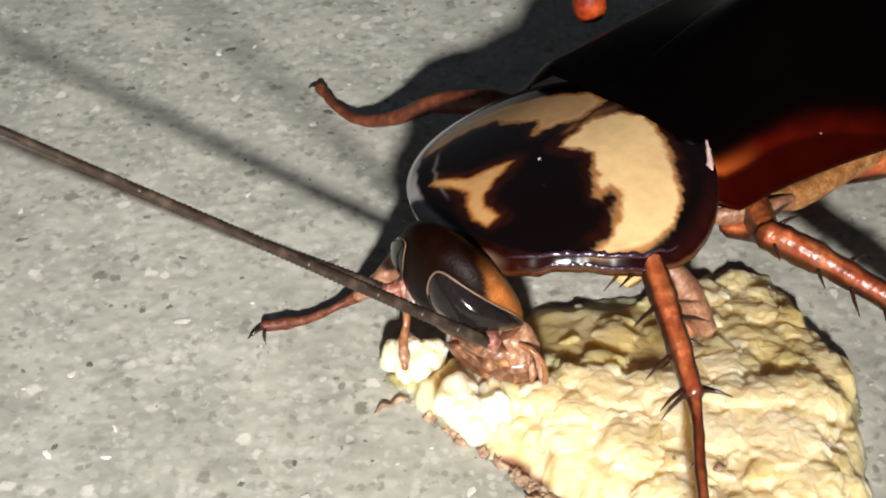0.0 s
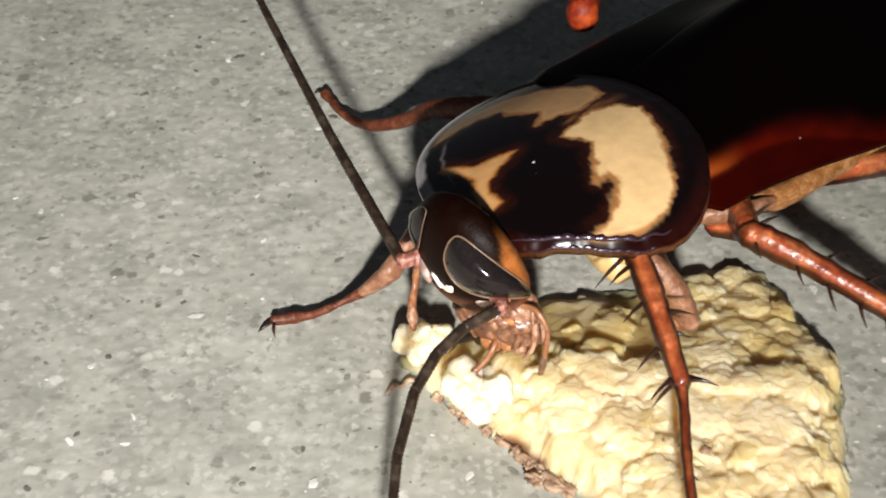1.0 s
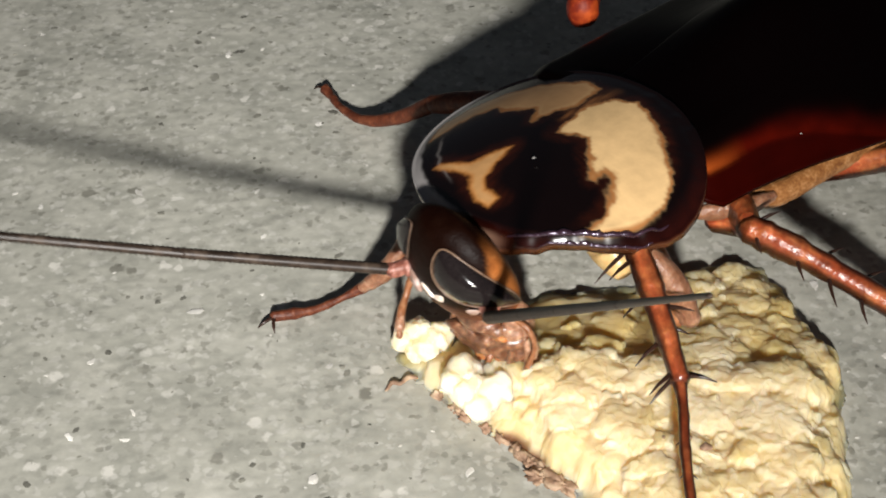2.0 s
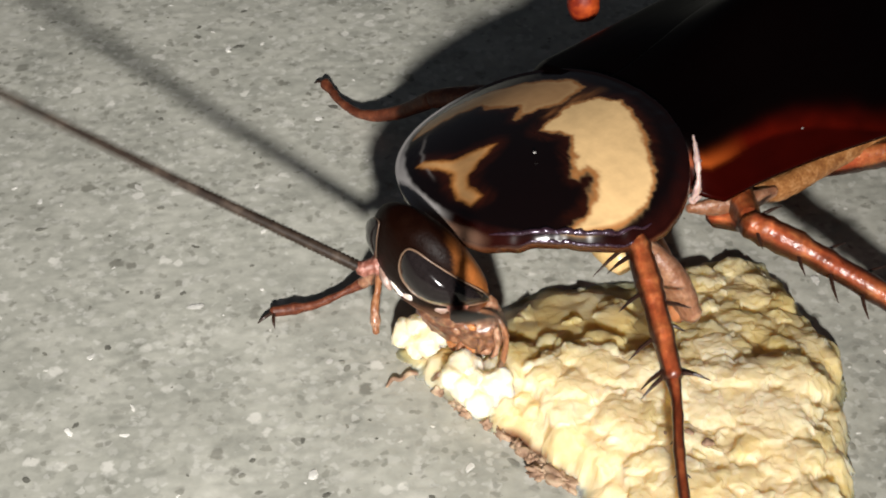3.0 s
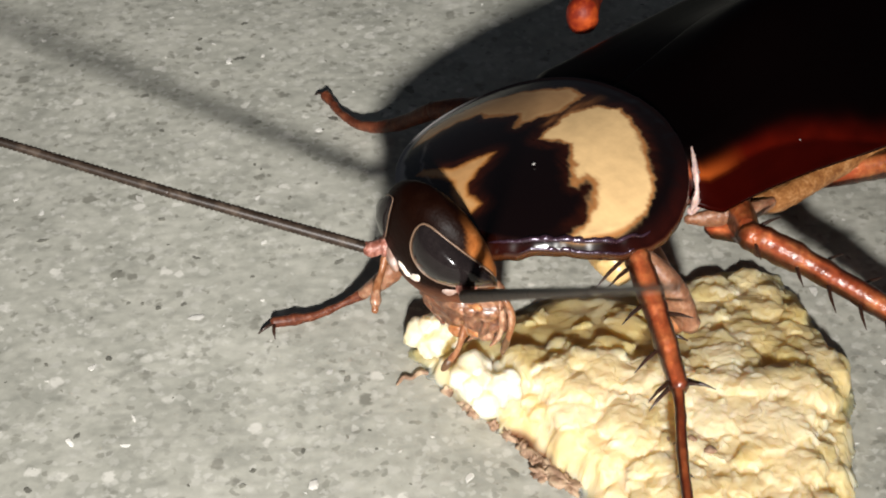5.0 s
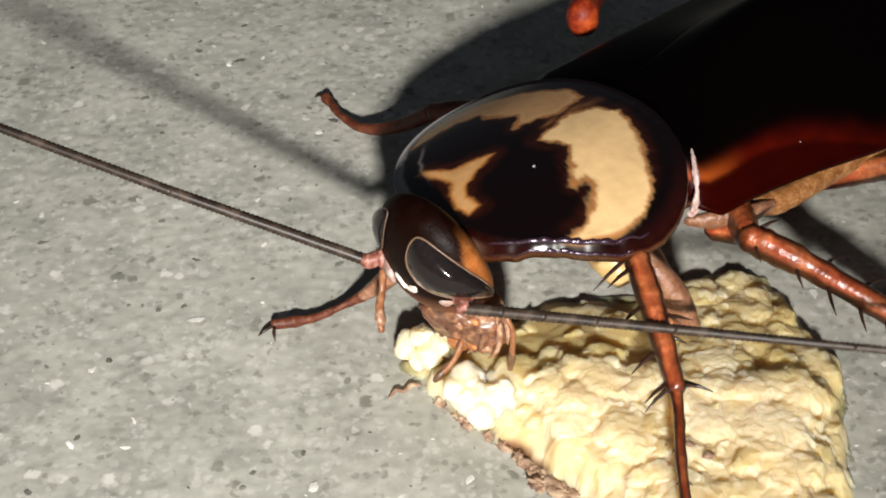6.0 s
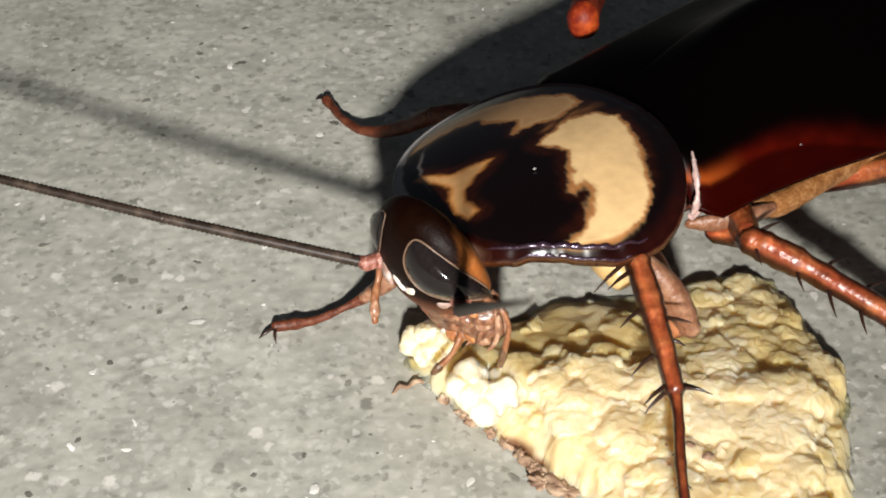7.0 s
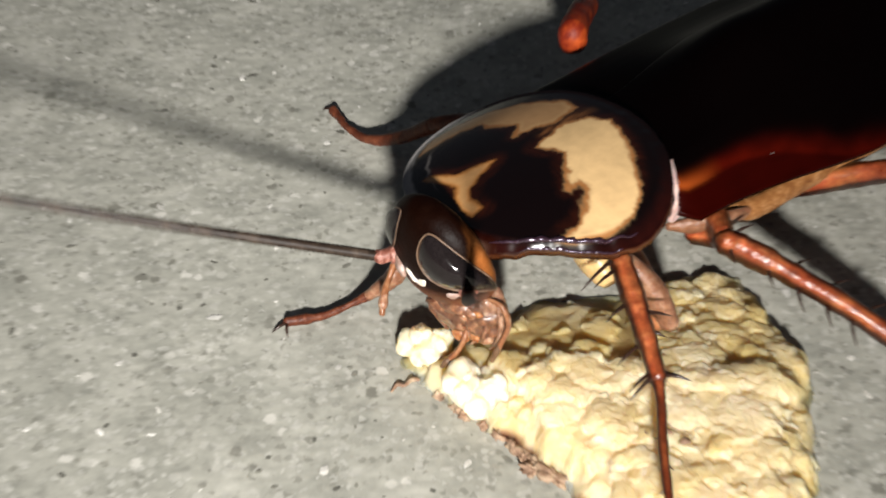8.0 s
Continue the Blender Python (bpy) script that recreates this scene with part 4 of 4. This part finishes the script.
def build_dust():
    """Pale specks of dust on the back."""
    rnd = random.Random(4)
    for x, y, z in ((-4.4, 2.6, 4.95), (-5.8, 3.6, 4.45), (-5.9, 3.3, 4.62), (-8.6, 0.9, 5.25), (-9.6, 2.2, 5.05), (-7.2, -0.4, 5.2), (-12, 1.4, 4.9), (1.0, 0.9, 5.42)):
        k = rnd.uniform(0.025, 0.05)
        v, f = blob(k, k * 0.8, k * 0.6, 6, 8, lambda p: p * (1 + 0.4 * noise.noise(p * 20)))
        part("dust_speck", v, f, DUST, roach, m=mm(x, y, z))


build_dust()
feeler_far, feeler_near = build_feeler(FAR_LENGTHS), build_feeler(NEAR_LENGTHS)

# ---- movement ----
# seconds; how far the head has moved (forward, to its near side, up) with its nod; the same for the shield
HEAD = [(0.0, -0.3, 0.8, -0.35, 4, -0.15, 0.35, -0.3), (0.5, -0.9, 0.8, 0.0, 0, -0.4, 0.3, -0.05), (1.0, -0.7, 0.75, 0.1, -3, -0.4, 0.33, 0.0),
        (1.5, -0.7, 0.87, 0.0, 0, -0.42, 0.35, 0.0), (1.7, -0.7, 0.85, -0.1, 2, -0.4, 0.33, 0.0), (2.3, -0.3, 0.4, -0.3, 2, -0.2, 0.17, 0.0),
        (2.8, 0, 0, -0.45, 4, 0, 0, -0.1), (3.0, 0, 0.05, -0.4, 3, 0, 0, -0.1), (3.2, 0, 0.05, 0.0, 0, 0.05, 0, 0.05), (3.5, 0, 0, 0.32, -4, 0.12, 0, 0.2),
        (4.0, -0.3, 0.17, 0.39, -6, 0.05, 0, 0.15), (4.2, -0.2, 0.12, 0.36, -6, 0.02, 0, 0.1), (5.3, -0.2, 0.1, 0.35, -3, 0, 0, 0.0), (5.5, -0.17, 0.1, 0.2, -2, 0, 0, 0),
        (6.0, -0.15, 0.05, 0.1, -1, 0.05, 0, 0.05), (6.5, 0, 0, 0, 0, 0, 0, 0), (7.0, -0.1, 0, 0.1, -1, 0.1, 0, 0), (7.5, -0.15, 0.1, 0.05, 0, -0.05, 0.03, 0.05),
        (8.0, -0.3, 0.15, 0.25, -3, -0.1, 0.05, 0.15)]


def head_pose(t):
    for a, b in zip(HEAD, HEAD[1:]):
        if a[0] <= t <= b[0]:
            u = smooth_step(a[0], b[0], t)
            x, y, z, nod = (p + (q - p) * u for p, q in zip(a[1:5], b[1:5]))
            break
    return mm(3.6 + x, 0.35 + y, 3.2 + z) @ pose(0, 0, 0, 1, 20 + nod, 4)


def between(rows, step=0.05):
    """The same rows with eased in-between ones, so that jointed pieces stay joined."""
    made = []
    for a, b in zip(rows, rows[1:]):
        n = max(1, round((b[0] - a[0]) / step))
        for i in range(n):
            u = i / n
            e = u * u * (3 - 2 * u)
            made.append((a[0] + (b[0] - a[0]) * u, *(p + (q - p) * e for p, q in zip(a[1:], b[1:]))))
    return made + [rows[-1]]


def swing(pieces, lengths, side, rows, lead=0.8, turns=(1, 1, 1, 1)):
    """Key a feeler: seconds, a far point that it heads for, and its bend at each joint."""
    keys = [[] for _ in pieces]
    for t, x, y, z, bend in between(rows):
        root = head_pose(t) @ (mm(0.84, 1.66, 0.54) if side > 0 else mm(1.20, -1.34, 0.54))
        p = root.translation.copy()
        d = (Vector((x, y, z)) * MM - p).normalized()
        axis = Vector((0, 0, 1))
        d = Matrix.Rotation(radians(bend * lead), 3, axis) @ d
        for k, length in enumerate(lengths):
            keys[k].append((t, Matrix.Translation(p) @ d.to_track_quat("X", "Z").to_matrix().to_4x4()))
            p = p + d * (length * MM)
            d = Matrix.Rotation(radians(-bend * turns[k]), 3, axis) @ d
    for piece, k in zip(pieces, keys):
        walk(piece, k)


# seconds, and how far the mouth is drawn up into the head
CHEW = [(0, 0.1), (0.5, 0.5), (1.0, 0.45), (1.5, 0.2), (2.3, 0.1), (3.0, 0.4), (3.5, 0.5), (4.0, 0.75), (4.3, 0.4), (4.8, 0.6), (5.5, 0.3), (6.0, 0.4), (6.25, 0.3), (6.5, 0.0),
        (6.75, 0.3), (7.0, 0.7), (7.5, 0.3), (8.0, 0.4)]


def drawn_up(k):
    return mm(-0.4 * k, 0, k)


def chew(t):
    for (a, p), (b, q) in zip(CHEW, CHEW[1:]):
        if a <= t <= b:
            return p + (q - p) * smooth_step(a, b, t)


def motions():
    for ob, m, share in MOUTH_PARTS:
        walk(ob, [(t, drawn_up(k * share) @ m) for t, k in CHEW])
    walk(head, [(0.05 * i, head_pose(0.05 * i)) for i in range(161)])
    walk(shield, [(r[0], mm(0.31 + r[5], 0.14 + r[6], 5.36 + r[7], 8.4, 5.4, 3.8)) for r in HEAD])
    walk(bread, [(t, mm(x, y, 0, 0, 0, turn)) for t, x, y, turn in (
        (0, 0.050, 0.133, -0.70), (0.5, 0.743, 0.660, -4.16), (1.0, 0.437, 0.416, -2.62), (1.7, 0.394, 0.373, -2.43), (3.0, 0.379, 0.343, -2.18), (3.15, 0.60, 0.50, -3.4),
        (3.5, 1.844, 1.340, -9.82), (4.0, 2.191, 1.563, -11.65), (4.2, 2.1, 1.5, -11.2), (5.3, 0.4, 0.32, -2.1), (5.5, 0.193, 0.166, -1.05), (6.0, 0.481, 0.371, -2.54),
        (6.5, 0, 0, 0), (7.0, 0.707, 0.558, -3.94), (7.5, 0.294, 0.209, -1.77), (8.0, 0.372, 0.292, -2.01))])
    # the near front leg is carried along with the bread
    steps = ((0, -0.2, 0.0), (0.5, -0.35, -0.1), (1.0, -0.32, -0.05), (1.7, -0.3, -0.03), (3.0, -0.05, -0.05), (3.5, -0.52, -0.32), (4.0, -0.68, -0.35), (4.2, -0.66, -0.34),
             (5.3, -0.2, -0.1), (5.5, -0.15, -0.05), (6.0, -0.2, -0.1), (6.5, 0, 0), (7.0, -0.15, -0.08), (7.5, -0.12, 0), (8.0, -0.2, 0))
    shin = Vector(ANKLE) - Vector(KNEE)
    walk(front_tibia, [(t, mm(*KNEE) @ shin.rotation_difference(shin + Vector((x, y, 0))).to_matrix().to_4x4()) for t, x, y in steps])
    walk(front_tarsus, [(t, mm(ANKLE[0] + x, ANKLE[1] + y, ANKLE[2])) for t, x, y in steps])
    nod = [(round(0.2 * i, 2), 9 * math.sin(i * 1.7), 7 * math.sin(i * 2.3 + 1)) for i in range(41)]
    walk(palp_near, [(t, head_pose(t) @ drawn_up(0.8 * chew(t)) @ mm(0.3, 1.5, -0.6, a, b, 0)) for t, a, b in nod])
    walk(palp_far, [(t, head_pose(t) @ drawn_up(0.8 * chew(t)) @ mm(0.6, -0.5, -0.9, b, a, 0)) for t, a, b in nod])
    walk(lip_palp, [(t, head_pose(t) @ drawn_up(0.8 * chew(t)) @ mm(0.9, 0.95, -1.75, b, -a, 0)) for t, a, b in nod])
    swing(feeler_far, FAR_LENGTHS, -1, [(t, x, y, z, 1.5) for t, x, y, z in (
        (0, 9, -7.8, 4.4), (0.1, 7.1, -11.6, 4.8), (0.2, 12, -4.7, 5.1), (0.3, 10.5, -5.9, 5.5), (0.4, 6.5, -3.8, 5.8), (0.5, 3.9, -8.8, 6.2),
        (0.6, 8.3, -7.5, 5.8), (0.7, 9.3, -7.3, 5.4), (0.8, 9.1, -9.9, 4.9), (0.9, 4.4, -5.7, 4.5), (1, 1.2, -9.4, 4.1), (1.1, 3.9, -5.5, 4.2),
        (1.2, 6.2, -12.8, 4.3), (1.3, 8.9, -7.6, 4.4), (1.4, 11.2, -6.2, 4.5), (1.5, 10.6, -6.3, 4.6), (1.6, 10.1, -7.3, 4.6), (1.7, 12.1, -5.3, 4.7),
        (2.8, 10.8, -6.3, 5), (2.9, 11.7, -5.9, 5.1), (3, 9, -8.5, 5.1), (3.1, 6.7, -10.4, 5.1), (3.2, 4.7, -11.6, 5), (3.3, 5.2, -11.6, 5),
        (3.4, 5.8, -11.2, 4.9), (3.5, 4.8, -8.6, 4.9), (3.6, 1.6, -10.2, 4.7), (3.7, 1.8, -10.6, 4.6), (3.8, 3, -12, 4.4), (3.9, 3.3, -12.5, 4.3),
        (4, 5.2, -6.3, 4.1), (4.1, 7.8, -11.6, 4.2), (4.2, 10.3, -8, 4.4), (5.3, 10.5, -7.7, 6), (5.4, 11.3, -6.4, 6.2), (5.5, 10.4, -6.4, 6.3),
        (5.6, 10, -8.8, 6.2), (5.7, 9.7, -9, 6.1), (5.8, 10.8, -7.3, 6.1), (5.9, 11, -6.9, 6), (6, 10, -7.4, 5.9), (6.2, 11, -6.9, 5.9),
        (6.4, 10.1, -8.4, 5.8), (6.5, 10, -7.2, 5.8), (6.6, 10.6, -6.5, 5.6), (6.7, 11.6, -6.1, 5.3), (6.8, 11.6, -6.1, 5.1), (6.9, 10.7, -8, 4.8),
        (7, 10.2, -7.4, 4.6), (7.1, 10.7, -7.7, 4.8), (7.2, 9.5, -10.2, 5), (7.3, 9.5, -10.1, 5.1), (7.4, 11.1, -7, 5.3), (7.5, 10.8, -6.1, 5.5),
        (7.6, 9.9, -9.1, 5.5), (7.7, 9.2, -10.6, 5.6), (7.8, 8.8, -11.3, 5.6), (7.9, 10.8, -7.5, 5.7), (8, 10.8, -5, 5.7))])
    swing(feeler_near, NEAR_LENGTHS, 1, [
        (0, 9.8, 0.1, 8, 0), (0.2, 0, 1.5, 9, 0), (0.4, 2.5, 7.3, 8, 0), (0.5, 2.9, 6.8, 3, 0), (0.6, 6.9, 8.2, 3, 0), (0.7, 7.7, 7.2, 3, 1), (0.8, 9.1, 5.8, 3, -9),
        (0.9, 8.7, 6.2, 3, -9), (1, 8.6, 5.7, 3, -16), (1.1, 9, 5.1, 3, -6), (1.2, 10.5, 12.5, 14, 0), (1.3, 11, 12.8, 14, 0), (1.4, 10, 12, 13, 0), (1.46, 6.9, 7.3, 3.4, 0),
        (1.5, 6.8, 7.1, 3, 0), (1.54, 7, 7.5, 3.6, 0), (1.6, 11.4, 13.5, 13.9, 0), (1.7, 10.2, 13.3, 14.8, 0), (2.8, 11, 13.1, 14.7, 0), (2.9, 5.1, 8.6, 3, 0), (3, 12.6, 13, 15.5, 0),
        (3.1, 1.7, 5.5, 8, 0), (3.2, 10.7, 13.4, 14.5, 0), (3.3, -0.3, 10.3, 4, 0), (3.4, 12.4, 13.5, 13.4, 0), (3.5, 12.9, 11.5, 13.9, 0), (3.6, 9.5, 3.6, 3, -2), (3.7, 7.4, 5.2, 3, -2),
        (3.8, 11.3, 13.3, 14.2, 0), (4, -1.5, 6.9, 3.6, 0), (4.2, 2.4, 2.4, 9, 0), (5.3, 11.3, 13.3, 14.3, 0), (5.4, 3.2, 8.4, 4, 0), (5.5, 0.5, 6, 4.2, 0), (5.6, -1.2, 3.5, 8, 0),
        (5.7, -1.3, 2.4, 9, 0), (5.8, -3.9, 6.4, 9, 0), (5.9, -1.4, 8.8, 6, 0), (6, -1.1, 9, 4, 0), (6.1, -0.8, 8.4, 5, 0), (6.2, 11.6, 13.5, 13.9, 0), (6.3, 7.7, 5.7, 3, 0),
        (6.4, 12.5, 13.1, 13.8, 0), (6.5, 11.3, 13.2, 14.4, 0), (6.6, 11.9, 13.4, 13.9, 0), (6.7, 5.1, 7.9, 3, 0), (6.8, 4.3, 8.7, 3, 0), (6.9, 4.8, 8.5, 3, 0), (7, 9.4, 8.7, 11.2, 0),
        (7.1, 9.1, 4.5, 3, -4), (7.2, 5.1, 7.9, 3, 0), (7.3, 0.3, 9.8, 4, 0), (7.4, 2.3, 7.7, 4, 0), (7.5, -0.6, 7.4, 4.3, 0), (7.6, -3.6, 6.9, 9, 0), (7.8, -0.7, 5.5, 8, 0),
        (7.9, -1.7, 2.4, 9, 0), (8, 12.4, 12.9, 15.5, 0)], 2.3, (1, 1, 0.8, 0.5, 0.3, 0.3, 0))


motions()
